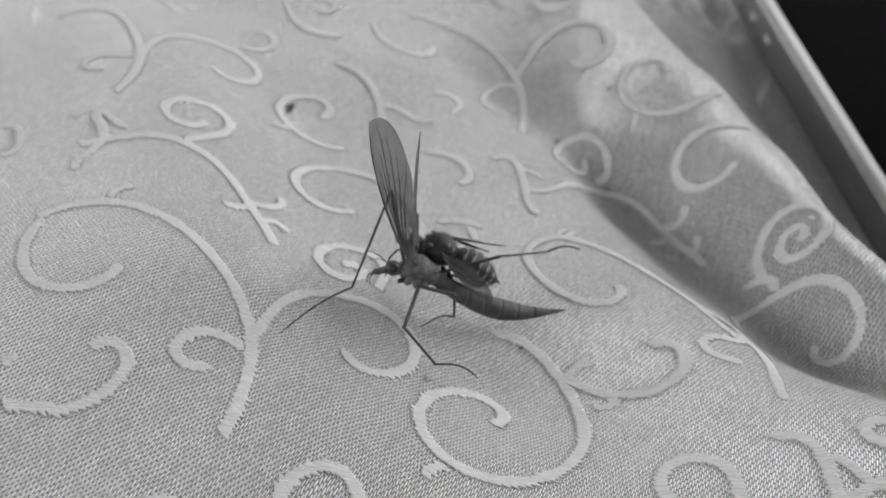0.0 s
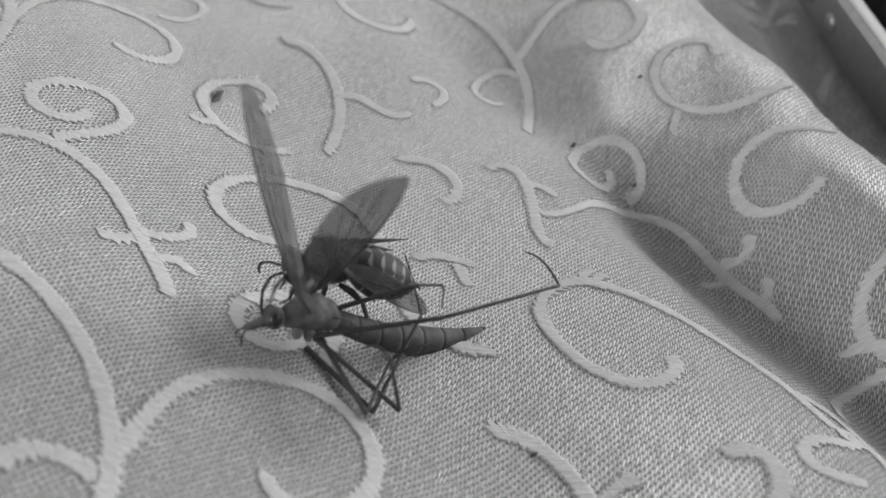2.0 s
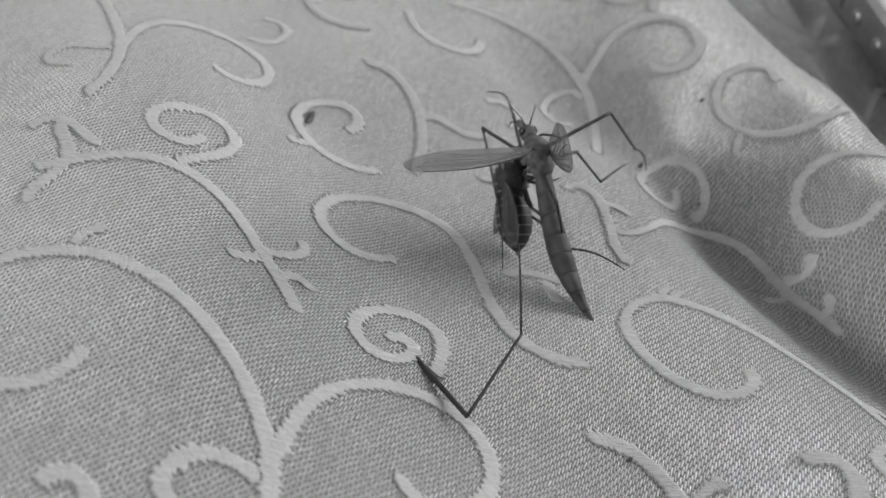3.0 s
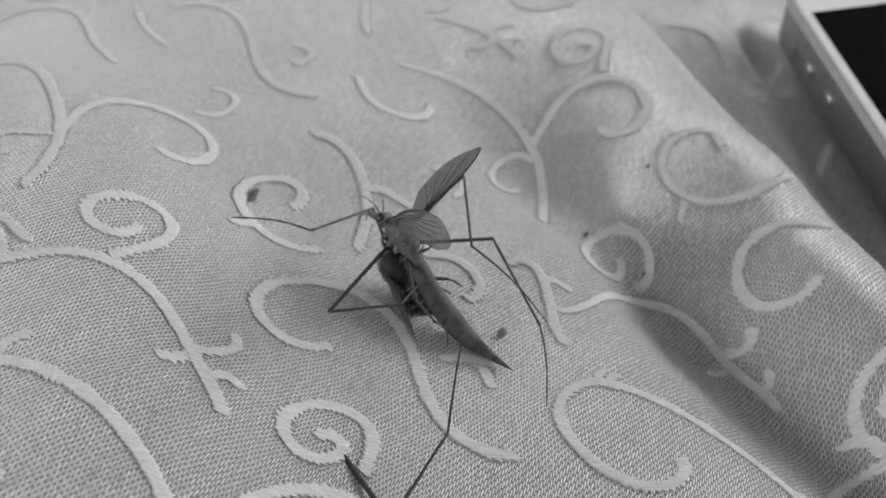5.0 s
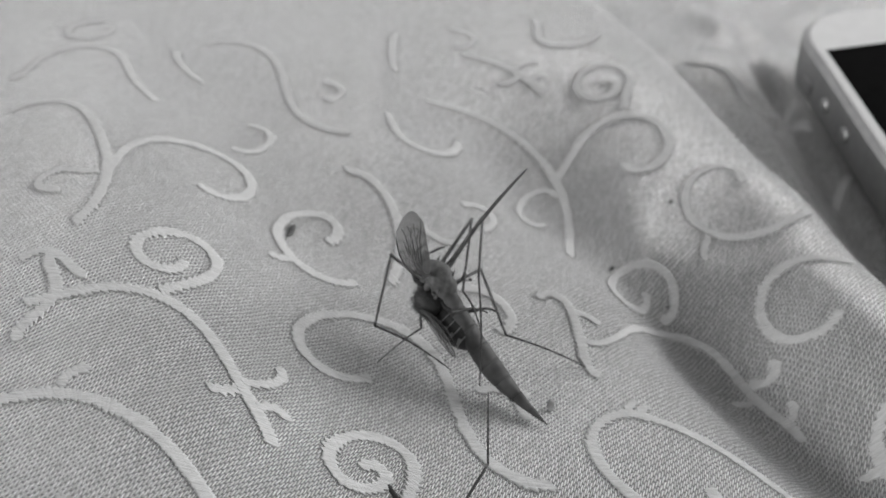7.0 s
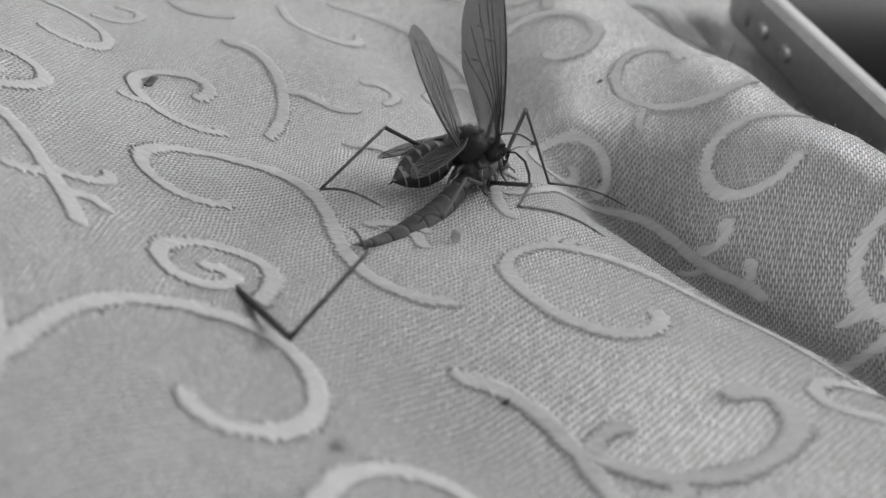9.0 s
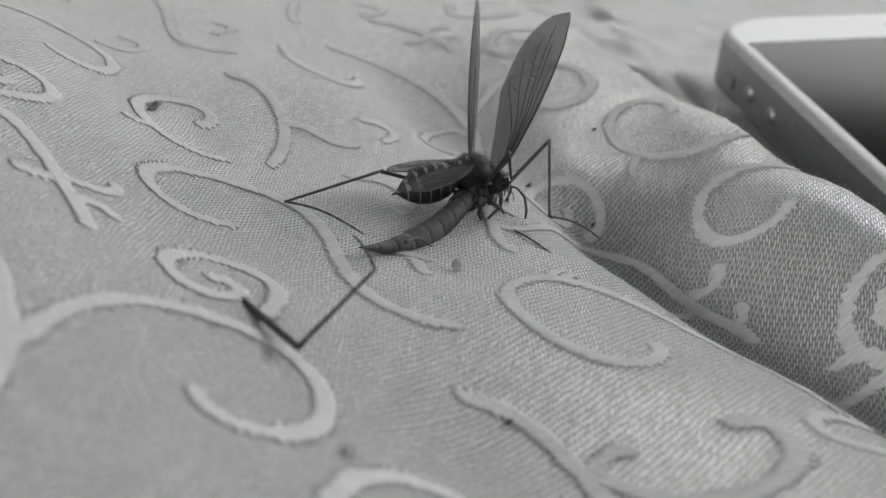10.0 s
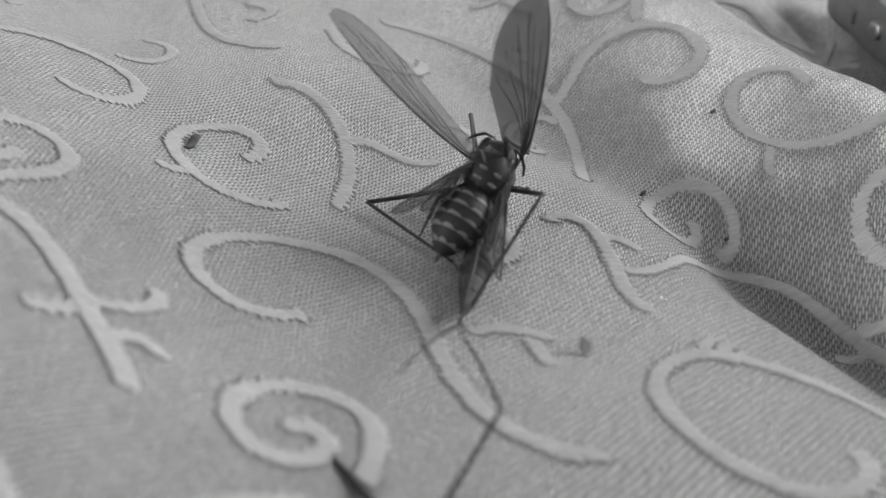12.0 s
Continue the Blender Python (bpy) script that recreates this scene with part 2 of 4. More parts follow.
def vine(x, y, length, turns, width):
    """One woven scroll: a flat ribbon of thread along a curve whose heading is a polynomial of the way along it,
    with the ends of its floats as slanted teeth on both edges."""
    rng = random.Random(int(x * 100) * 7919 + int(y * 100))
    count = max(12, int(length / 0.085))
    s = (np.arange(count) + 0.5) / count
    heading = sum(c * s**k for k, c in enumerate(turns))
    px, py = x + np.cumsum(np.cos(heading)) * length / count, y + np.cumsum(np.sin(heading)) * length / count
    slant = radians(FLOAT_WAY) - heading
    span = 9
    lean = np.convolve(np.pad(np.clip(np.sin(2 * slant) * 0.8, -0.7, 0.7), span, mode="edge"), np.ones(2 * span + 1) / (2 * span + 1), "valid")
    bite = np.abs(np.sin(slant))
    edges = []
    for side in (1, -1):
        reach, phase, step, size = [], rng.random(), 0.14, 1.0
        for k in range(count):
            phase += step
            if phase >= 1:
                phase -= 1
                step, size = rng.uniform(0.1, 0.2), rng.uniform(0.5, 1.35)
            reach.append(0.68 + (0.25 + 0.75 * bite[k]) * size * 0.75 * (phase / 0.8 if phase < 0.8 else (1 - phase) / 0.2) + rng.uniform(-0.03, 0.03))
        edges.append(reach)
    swell = [rng.uniform(-0.12, 0.12) for _ in range(6)]
    cross = (-1.0, -0.97, -0.6, 0.0, 0.6, 0.97, 1.0)
    tops = (-0.06, 0.115, 0.125, 0.13, 0.125, 0.115, -0.06)
    verts, faces = [], []
    for k in range(count):
        d = s[k] * length
        end = min(d, length - d)
        taper = math.sqrt(max(0.0, 1 - max(0.0, 1 - end / 0.55) ** 2)) * 0.85 + 0.15
        body = 1 + sum(w * math.sin(d * (0.5 + 0.4 * n) + 9 * w) for n, w in enumerate(swell)) * 0.6
        flat_end = 0.35 if k in (0, count - 1) else 1.0
        wave = rng.uniform(-0.015, 0.015)
        c0, s0 = math.cos(heading[k]), math.sin(heading[k])
        for c, top in zip(cross, tops):
            r = c * width / 2 * body * taper * edges[0 if c > 0 else 1][k]
            verts.append((px[k] - s0 * r + c0 * r * lean[k], py[k] + c0 * r + s0 * r * lean[k], top * flat_end + wave - (0.1 if flat_end < 1 else 0)))
    m = len(cross)
    for k in range(count - 1):
        for q in range(m - 1):
            o = k * m + q
            faces.append((o, o + m, o + m + 1, o + 1))
    v = np.array(verts)
    v[:, 2] += relief(v[:, 0], v[:, 1])
    me = bpy.data.meshes.new("embroidered_scroll")
    me.from_pydata((v * MM).tolist(), [], faces)
    for p in me.polygons:
        p.use_smooth = p.index % (m - 1) not in (0, m - 2)
    me.materials.append(THREAD)
    ob = new("embroidered_scroll", me)
    ob.parent = cloth
    return ob


vine(-39.85, -8.24, 30.75, (0.04, 7.22, -37.50, 51.63, -22.59), 1.35)
vine(-20.36, -14.36, 2.82, (-2.10, -1.12), 1.1)
vine(-20.54, -13.62, 5.64, (0.29, 0.05, 2.23), 1.1)
vine(-18.69, -16.29, 3.20, (1.16, -2.55), 1.1)
vine(-29.01, -5.16, 25.84, (1.05, -5.65, 39.62, -52.87, 26.11), 1.35)
vine(-55.04, 28.38, 38.04, (1.34, -15.13, 35.59, -36.50, 12.78), 1.35)
vine(-39.06, 12.31, 10.57, (-2.30, -9.50, 25.01, -13.12), 1.1)
vine(-38.36, 11.65, 31.70, (1.46, 2.48, -21.06, 27.68, -14.45), 1.35)
vine(-29.01, 26.49, 12.10, (-0.55, 9.35, -16.55, 11.78), 1.1)
vine(-59.48, 39.11, 36.39, (0.71, 13.68, -71.38, 98.23, -42.28), 1.35)
vine(-41.06, 51.09, 9.40, (-1.39, 0.81), 1.35)
vine(-37.79, 54.17, 35.63, (1.04, -9.40, 10.08, -0.49, -1.45), 1.35)
vine(-11.48, 39.21, 16.93, (-1.04, -3.55, 12.96, -6.74), 1.35)
vine(30.71, 23.45, 29.19, (0.82, 18.02, -33.68, 36.59, -14.89), 1.05)
vine(26.17, 16.74, 3.31, (-2.00, 0.22), 0.86)
vine(35.70, 1.57, 22.07, (-1.75, -17.42, 48.90, -70.91, 34.77), 1.05)
vine(-10.19, -6.99, 47.94, (-2.37, -12.87, 8.31, -7.35, 11.62, -3.43), 1.35)
vine(-12.74, 7.23, 25.10, (-2.48, -7.51, 13.81, -17.57, 4.70), 1.35)
vine(-19.58, 8.63, 2.86, (-1.71, -2.00), 1.1)
vine(-15.66, 25.34, 20.66, (-0.07, -4.60, 6.28, -4.70, 1.20), 1.35)
vine(-8.89, 17.33, 8.37, (0.83, -6.30, 6.61), 1.1)
vine(-1.69, 22.32, 8.04, (0.93, -4.73, 1.36), 1.1)
vine(-6.22, -22.56, 25.05, (1.47, -3.65, 40.67, -63.74, 35.94), 1.35)
vine(-39.76, -21.71, 44.62, (0.93, -8.10, 15.90, -17.69, 7.21), 1.35)
vine(-33.30, -18.36, 3.32, (1.81, -1.68), 1.1)
vine(-16.60, -36.01, 35.10, (1.13, 5.57, -37.12, 53.49, -27.81), 1.35)
vine(-16.63, -36.90, 11.58, (2.77, -2.70, 18.83, -20.17, 8.25), 1.35)
vine(-35.79, -32.16, 8.46, (-0.39, 1.43, 0.51), 1.35)
vine(-30.61, -46.58, 13.35, (0.01, 3.10, -0.02, -5.48, 7.04), 1.35)
vine(-10.64, -53.90, 11.54, (2.38, -9.68, 28.96, -49.93, 27.56), 1.35)
vine(5.18, -39.35, 55.70, (0.30, 36.02, -129.59, 285.89, -298.50, 115.57), 1.35)
vine(1.51, -47.11, 2.71, (-3.22, 1.59), 1.1)
vine(12.29, -30.61, 19.80, (-0.68, -1.15, 13.55, -21.11, 13.38), 1.35)
vine(12.85, -31.26, 3.60, (1.31, -1.29), 1.1)
vine(17.51, -34.38, 2.87, (-2.10, -1.38), 1.1)
vine(31.10, -24.92, 13.57, (4.93, -48.37, 88.73, -46.13), 1.05)
vine(28.11, -21.01, 18.05, (-0.23, -3.98, 2.98, -0.35), 1.1)
vine(32.11, -22.00, 26.59, (1.78, -6.28, -0.15, 13.18, -14.08), 1.05)
vine(37.21, -15.87, 4.02, (1.27, 2.30), 1.1)
vine(36.77, -14.61, 25.93, (1.98, -2.63, -16.57, 19.82, -1.19, -10.67), 1.05)
vine(20.53, -49.95, 15.63, (2.69, -7.97, 15.31, -28.16, 16.72), 1.35)
vine(29.61, -42.58, 10.57, (0.80, -9.03, 11.03, -4.35), 1.35)
vine(33.15, -50.56, 7.76, (0.91, -1.81, 0.94), 1.35)
vine(33.54, -45.15, 4.15, (-0.86, -0.36), 1.1)
vine(41.63, -44.28, 11.15, (3.27, -15.00, 52.29, -44.46, 9.01), 1.35)
vine(49.37, -23.54, 7.48, (-2.81, 2.89, -1.71), 1.35)
vine(9.19, 65.81, 17.82, (-1.02, -6.74, 20.20, -11.62), 1.35)
vine(-1.78, 56.00, 15.61, (-0.24, -1.48, 0.80), 1.35)
vine(6.08, 50.30, 3.76, (-1.75, -2.00), 1.1)
vine(5.72, 50.95, 4.28, (1.35, -1.85), 1.1)
vine(7.97, 48.14, 3.06, (1.78, -2.87), 1.1)
vine(-51.27, 57.20, 16.04, (-1.63, -1.46, -9.53, 6.65), 1.35)
vine(-2.37, 7.47, 11.21, (0.58, -6.15, 9.68, -7.03), 1.35)
vine(-3.57, 63.41, 9.80, (0.01, -2.01, -1.67), 1.35)
vine(-20.56, 46.86, 7.54, (-0.12, -1.46, -2.14), 1.35)
vine(-11.41, 61.92, 11.66, (-1.71, 0.39), 1.35)
vine(-21.63, -54.93, 4.12, (0.67, -1.30), 1.35)
vine(-39.15, -1.37, 12.55, (-2.13, 9.96, -26.38, 17.70), 1.35)
vine(-42.05, -2.75, 8.52, (1.43, -6.46, 4.69), 1.1)
vine(-38.85, -21.83, 11.79, (-2.05, 2.78, -3.81, 2.66), 1.35)
vine(-34.07, -46.32, 4.19, (-0.10, 0.27), 1.35)
vine(-35.58, -42.21, 1.50, (1.00, -0.12), 1.1)
vine(-50.63, -3.47, 9.41, (0.81, -9.93, 17.93, -12.05), 1.1)
vine(19.90, 8.13, 21.32, (0.21, 9.90, -11.25, 10.23, -0.42), 1.1)
vine(10.62, 0.31, 31.56, (-0.34, 15.40, -53.51, 34.80, 31.73, -29.45), 1.05)
vine(27.82, 0.13, 3.97, (-0.80, -0.39, 4.46), 1.1)
vine(28.26, -1.92, 2.48, (-2.77, -1.25), 0.95)
vine(30.04, -5.21, 2.35, (-0.58, 3.46), 0.95)
vine(6.34, 6.50, 14.97, (1.45, -19.13, 49.20, -58.19, 26.10), 1.2)
vine(9.72, 4.67, 3.32, (-0.14, -0.78), 0.9)
vine(-6.42, 44.02, 38.42, (0.07, -2.04, -5.63, 19.05, -23.27, 10.21), 1.25)
vine(9.87, 31.41, 30.56, (0.49, 10.06, -52.79, 75.30, -37.98), 1.25)
vine(19.95, 39.84, 28.41, (2.02, -13.61, 71.23, -98.78, 49.45), 1.15)
vine(9.73, 28.69, 14.20, (1.25, 16.97, -32.49, 22.63), 1.1)
vine(-0.41, -7.65, 5.37, (0.75, -2.64, 1.57), 1.1)
vine(3.48, -7.98, 3.21, (-1.54, 0.44), 1.2)
vine(33.62, 68.92, 22.18, (-1.22, 7.03, -29.43, 33.26, -8.15), 1.0)
vine(45.10, 53.32, 8.47, (1.03, 0.01), 1.2)
vine(41.40, 46.63, 5.37, (0.87, -0.00), 1.1)
vine(45.51, 52.78, 5.28, (1.27, -2.71), 1.2)
vine(47.79, 54.73, 2.43, (-0.19, -0.00), 1.0)
vine(48.90, 36.75, 6.05, (1.21, -0.41), 1.2)
vine(19.19, -17.95, 24.17, (-0.88, -17.63, 42.30, -49.44, 18.81), 1.2)
vine(15.20, -10.29, 21.29, (-0.35, -0.09, -2.72, 2.14), 1.0)
vine(13.63, -10.11, 2.34, (1.80, -1.43), 0.9)
vine(14.71, -10.03, 1.80, (1.94, -2.56), 0.9)


def loose_fibres():
    """Fine broken threads that stand off the crest of the fold."""
    rng = random.Random(4)
    bm = bmesh.new()
    for _ in range(520):
        y = rng.uniform(-26, 70)
        q = max(-26, y)
        x = 40.8 - 0.215 * q - 0.0012 * q * q + 0.03 * min(0, q + 8) ** 2 + rng.gauss(2.4, 0.9)
        p = on_cloth(x, y, -0.02)
        d = Vector((rng.uniform(-0.3, 1.0), rng.uniform(-0.8, 0.8), rng.uniform(0.1, 0.8))).normalized()
        size = rng.uniform(0.3, 0.9) * MM
        bow = Vector((rng.uniform(-1, 1), rng.uniform(-1, 1), rng.uniform(-0.5, 0.5))) * size * 0.3
        side = d.cross(Vector((0, 0, 1))).normalized() * 0.022 * MM
        low, mid, tip = p, p + d * size * 0.5 + bow, p + d * size
        a = [bm.verts.new(w + o) for w in (low, mid) for o in (side, -side)] + [bm.verts.new(tip)]
        bm.faces.new((a[0], a[1], a[3], a[2]))
        bm.faces.new((a[2], a[3], a[4]))
    tagged(part("loose_fibre", bm, THREAD, cloth, "fine loose fibres along the fold"), kind="stuff")


loose_fibres()


# ---- room and bed ----
def build_room():
    lo, hi = Vector((-1.7, -1.6, -0.55)), Vector((1.6, 2.1, 1.95))
    t = 0.12
    slabs = {
        "floor": ((lo.x - t, lo.y - t, lo.z - t), (hi.x + t, hi.y + t, lo.z), FLOOR),
        "ceiling": ((lo.x - t, lo.y - t, hi.z), (hi.x + t, hi.y + t, hi.z + t), WALL),
        "wall_south": ((lo.x - t, lo.y - t, lo.z), (hi.x + t, lo.y, hi.z), WALL),
    }
    for name, (a, b, m) in slabs.items():
        tagged(flat(part(name, box(bmesh.new(), a, b), m)), "plain pale painted " + name.split("_")[0], name.split("_")[0], kind="structure")
    for name, x, y0, y1, z0, z1 in (("wall_east", hi.x, -0.05, 1.25, 0.25, 1.15), ("wall_west", lo.x - t, -1.4, -0.1, 0.2, 1.05)):
        bm = bmesh.new()
        for a, c in (((x, lo.y, lo.z), (x + t, y0, hi.z)), ((x, y1, lo.z), (x + t, hi.y, hi.z)),
                     ((x, y0, lo.z), (x + t, y1, z0)), ((x, y0, z1), (x + t, y1, hi.z))):
            box(bm, a, c)
        tagged(flat(part(name, bm, WALL)), "plain pale painted wall with a window opening", "wall", kind="structure")
    bm = bmesh.new()
    for a, c in (((lo.x - t, hi.y, lo.z), (-0.15, hi.y + t, hi.z)), ((1.45, hi.y, lo.z), (hi.x + t, hi.y + t, hi.z)),
                 ((-0.15, hi.y, lo.z), (1.45, hi.y + t, 0.65)), ((-0.15, hi.y, 1.3), (1.45, hi.y + t, hi.z))):
        box(bm, a, c)
    tagged(flat(part("wall_north", bm, WALL)), "plain pale painted wall with a window opening", "wall", kind="structure")
    bm = box(bmesh.new(), (-0.9, -0.9, lo.z), (0.9, 0.95, -0.0165), 0.004, 2)
    tagged(part("bed", bm, MATTRESS), "plain pale mattress under the cloth", "bed", kind="structure")


build_room()


# ---- telephone ----
def slab(bm, x0, x1, y0, y1, r, levels, steps=8):
    """A rounded rectangle drawn up through levels of (z, inset)."""
    loops = []
    for z, inset in levels:
        loop = []
        for cx, cy, start in ((x1, y1, 0), (x0, y1, 90), (x0, y0, 180), (x1, y0, 270)):
            ox, oy = cx - r if cx == x1 else cx + r, cy - r if cy == y1 else cy + r
            for k in range(steps + 1):
                a = radians(start + 90 * k / steps)
                loop.append(bm.verts.new((ox + (r - inset) * math.cos(a), oy + (r - inset) * math.sin(a), z)))
        loops.append(loop)
    n = len(loops[0])
    for p, q in zip(loops, loops[1:]):
        for k in range(n):
            bm.faces.new((p[k], p[(k + 1) % n], q[(k + 1) % n], q[k]))
    bm.faces.new(loops[0][::-1])
    bm.faces.new(loops[-1])
    return bm


def build_phone():
    phone = new("mobile_phone")
    tagged(phone, "mobile phone with white front, black screen and metal sides", "phone")
    w, length = 60 * MM, 124 * MM
    body = slab(bmesh.new(), 0, w, -length, 0, 8 * MM, [(0, 0.6 * MM), (0.5 * MM, 0.1 * MM), (1.0 * MM, 0), (7.0 * MM, 0)])
    flat(part("body", body, METAL, phone, "grey brushed metal side frame"))
    rim = slab(bmesh.new(), 0, w, -length, 0, 8 * MM, [(7.0 * MM, 0.0), (7.05 * MM, 0.0), (7.6 * MM, 0.55 * MM), (7.61 * MM, 0.9 * MM)])
    flat(part("chamfer", rim, CHAMFER, phone, "bright polished edge"))
    glass = slab(bmesh.new(), 1.0 * MM, w - 1.0 * MM, -length + 1.0 * MM, -1.0 * MM, 7 * MM, [(7.6 * MM, 0), (7.8 * MM, 0), (7.95 * MM, 0.25 * MM)])
    flat(part("front_glass", glass, BEZEL, phone, "white glass front"))
    shown = box(bmesh.new(), (2.1 * MM, -length + 15 * MM, 7.9 * MM), (w - 2.1 * MM, -10.2 * MM, 7.99 * MM))
    flat(part("screen", shown, SCREEN, phone, "glossy black switched-off screen"))
    for y in (-17.3, -24.1):
        bm = bmesh.new()
        rings(bm, [(Vector((x * MM, y * MM, 3.7 * MM)), r * MM, r * MM, Vector((0, 1, 0)), Vector((0, 0, 1))) for x, r in ((0.2, 1.15), (-0.3, 1.15), (-0.5, 0.8))], 20)
        part("button", bm, BUTTON, phone, "round bright volume button")
    flat(part("switch", box(bmesh.new(), (-0.35 * MM, -12.6 * MM, 2.2 * MM), (0.3 * MM, -9.8 * MM, 3.8 * MM), 0.2 * MM), METAL, phone))
    flat(part("earpiece", box(bmesh.new(), (25 * MM, -6.4 * MM, 7.9 * MM), (35 * MM, -5.4 * MM, 7.98 * MM)), SCREEN, phone, "dark narrow earpiece slot"))
    phone.matrix_world = pose(47.89 * MM, 67.92 * MM, -2.74 * MM, 7.66, -4.72, 6.1)
    return phone


build_phone()


# ---- insects ----
def chitin(name, colour, rough, spread, scale, bump=0.3):
    mat, tree, b = shader(name, colour, rough)
    tex = mottle(tree, b, colour * (1 - spread), colour * (1 + spread), scale, 5.0)
    bump_from(tree, b, tex.outputs["Fac"], bump, 0.00008)
    return mat


def membrane(name, colour, cover):
    """A thin wing skin that lets part of the light through."""
    mat, tree, b = shader(name, colour, 0.45)
    b.inputs["Specular IOR Level"].default_value = 0.25
    tex = mottle(tree, b, colour * 0.8, colour * 1.2, 500.0)
    bump_from(tree, b, tex.outputs["Fac"], 0.25, 0.00006)
    clear = tree.nodes.new("ShaderNodeBsdfTransparent")
    mix = add(tree, "ShaderNodeMixShader", Fac=cover)
    out = tree.nodes["Material Output"]
    tree.links.new(clear.outputs[0], mix.inputs[1])
    tree.links.new(b.outputs[0], mix.inputs[2])
    tree.links.new(mix.outputs[0], out.inputs["Surface"])
    return mat


FLY_THORAX = chitin("crane_fly_thorax", 0.08, 0.75, 0.55, 1500.0, 0.6)
FLY_ABDOMEN = chitin("crane_fly_abdomen", 0.046, 0.7, 0.55, 650.0, 0.6)
FLY_SEAM = chitin("crane_fly_seam", 0.055, 0.6, 0.2, 900.0)
FLY_LEG = chitin("crane_fly_leg_skin", 0.02, 0.6, 0.3, 1500.0)
FLY_WING = membrane("crane_fly_wing", 0.13, 0.5)
FLY_COXA = chitin("crane_fly_coxa", 0.11, 0.7, 0.4, 1500.0)
VEIN = chitin("wing_vein", 0.05, 0.5, 0.2, 900.0)
EYE = chitin("insect_eye", 0.012, 0.2, 0.3, 4000.0, 0.2)
WASP_BLACK = chitin("wasp_black", 0.014, 0.6, 0.4, 2500.0, 0.3)
WASP_PALE = chitin("wasp_pale", 0.165, 0.55, 0.12, 1800.0, 0.3)
WASP_HAIR = chitin("wasp_hair", 0.07, 0.8, 0.3, 2500.0, 0.2)
WASP_LEG = chitin("wasp_leg_skin", 0.06, 0.45, 0.4, 1800.0, 0.2)
WASP_WING = membrane("wasp_wing", 0.075, 0.42)

X, Y, Z = Vector((1, 0, 0)), Vector((0, 1, 0)), Vector((0, 0, 1))


def blob(bm, centre, radii, u=24, v=14):
    made = bmesh.ops.create_uvsphere(bm, u_segments=u, v_segments=v, radius=1.0)
    for w in made["verts"]:
        w.co = Vector([centre[i] + w.co[i] * radii[i] for i in range(3)]) * MM
    return bm


def tube(bm, points, radii, sides=8):
    """A round limb through points, in millimetres."""
    secs = []
    for i, (p, r) in enumerate(zip(points, radii)):
        p = Vector(p)
        d = (Vector(points[min(i + 1, len(points) - 1)]) - Vector(points[max(i - 1, 0)])).normalized()
        u = d.cross(Z if abs(d.z) < 0.9 else X).normalized()
        secs.append((p * MM, r * MM, r * MM, u, d.cross(u)))
    return rings(bm, secs, sides)


def profile(bm, stations, sides=28, wave=None):
    """A body along x: stations of (x, half width, half height, z of the axis)."""
    secs = [(Vector((x, 0, z)) * MM, a * MM, b * MM, Y, Z) for x, a, b, z in stations]
    return rings(bm, secs, sides)


def hairs(bm, centre, radii, count, length, seed, thick=0.018):
    rng = random.Random(seed)
    for _ in range(count):
        d = Vector((rng.gauss(0, 1), rng.gauss(0, 1), rng.gauss(0, 1))).normalized()
        p = Vector([centre[i] + d[i] * radii[i] * 0.97 for i in range(3)])
        q = p + (d + Vector((rng.uniform(-0.6, 0.2), rng.uniform(-0.4, 0.4), rng.uniform(-0.4, 0.4)))).normalized() * length * rng.uniform(0.6, 1.2)
        s = d.cross(X if abs(d.x) < 0.9 else Y).normalized() * thick
        t = d.cross(s).normalized() * thick
        base = [bm.verts.new((p + o) * MM) for o in (s, -s * 0.5 + t, -s * 0.5 - t)]
        tip = bm.verts.new(q * MM)
        for i in range(3):
            bm.faces.new((base[i], base[(i + 1) % 3], tip))
    return bm


def abdomen_radius(x):
    """Half width of the crane fly's abdomen, from its waist (0) to its pointed end (1)."""
    body = 0.8 + 0.33 * math.sin(min(1.0, x / 0.75) * math.pi * 0.62)
    return body * (1.0 if x < 0.5 else max(0.04, 1 - ((x - 0.5) / 0.5) ** 1.25 * 0.97))


def abdomen_axis(x):
    return -0.15 - 0.9 * math.sin(x * math.pi * 0.95) * 1.9


def wing_outline(s, width, base=0.12):
    """Fore and hind half widths of a wing at s along its length."""
    fore = width * (0.16 + 0.2 * math.sin(min(1, s * 1.1) * math.pi) ** 0.7) if s < 0.999 else 0.0
    swell = min(1.0, (s / 0.55)) ** 1.1
    end = math.sqrt(max(0.0, 1 - max(0.0, (s - 0.72) / 0.28) ** 2))
    hind = width * (0.1 + 0.62 * swell) * end
    fore *= math.sqrt(max(0.0, 1 - max(0.0, (s - 0.82) / 0.18) ** 2))
    if s < base:
        f = 0.25 + 0.75 * (s / base)
        fore, hind = fore * f, hind * f
    return fore, hind


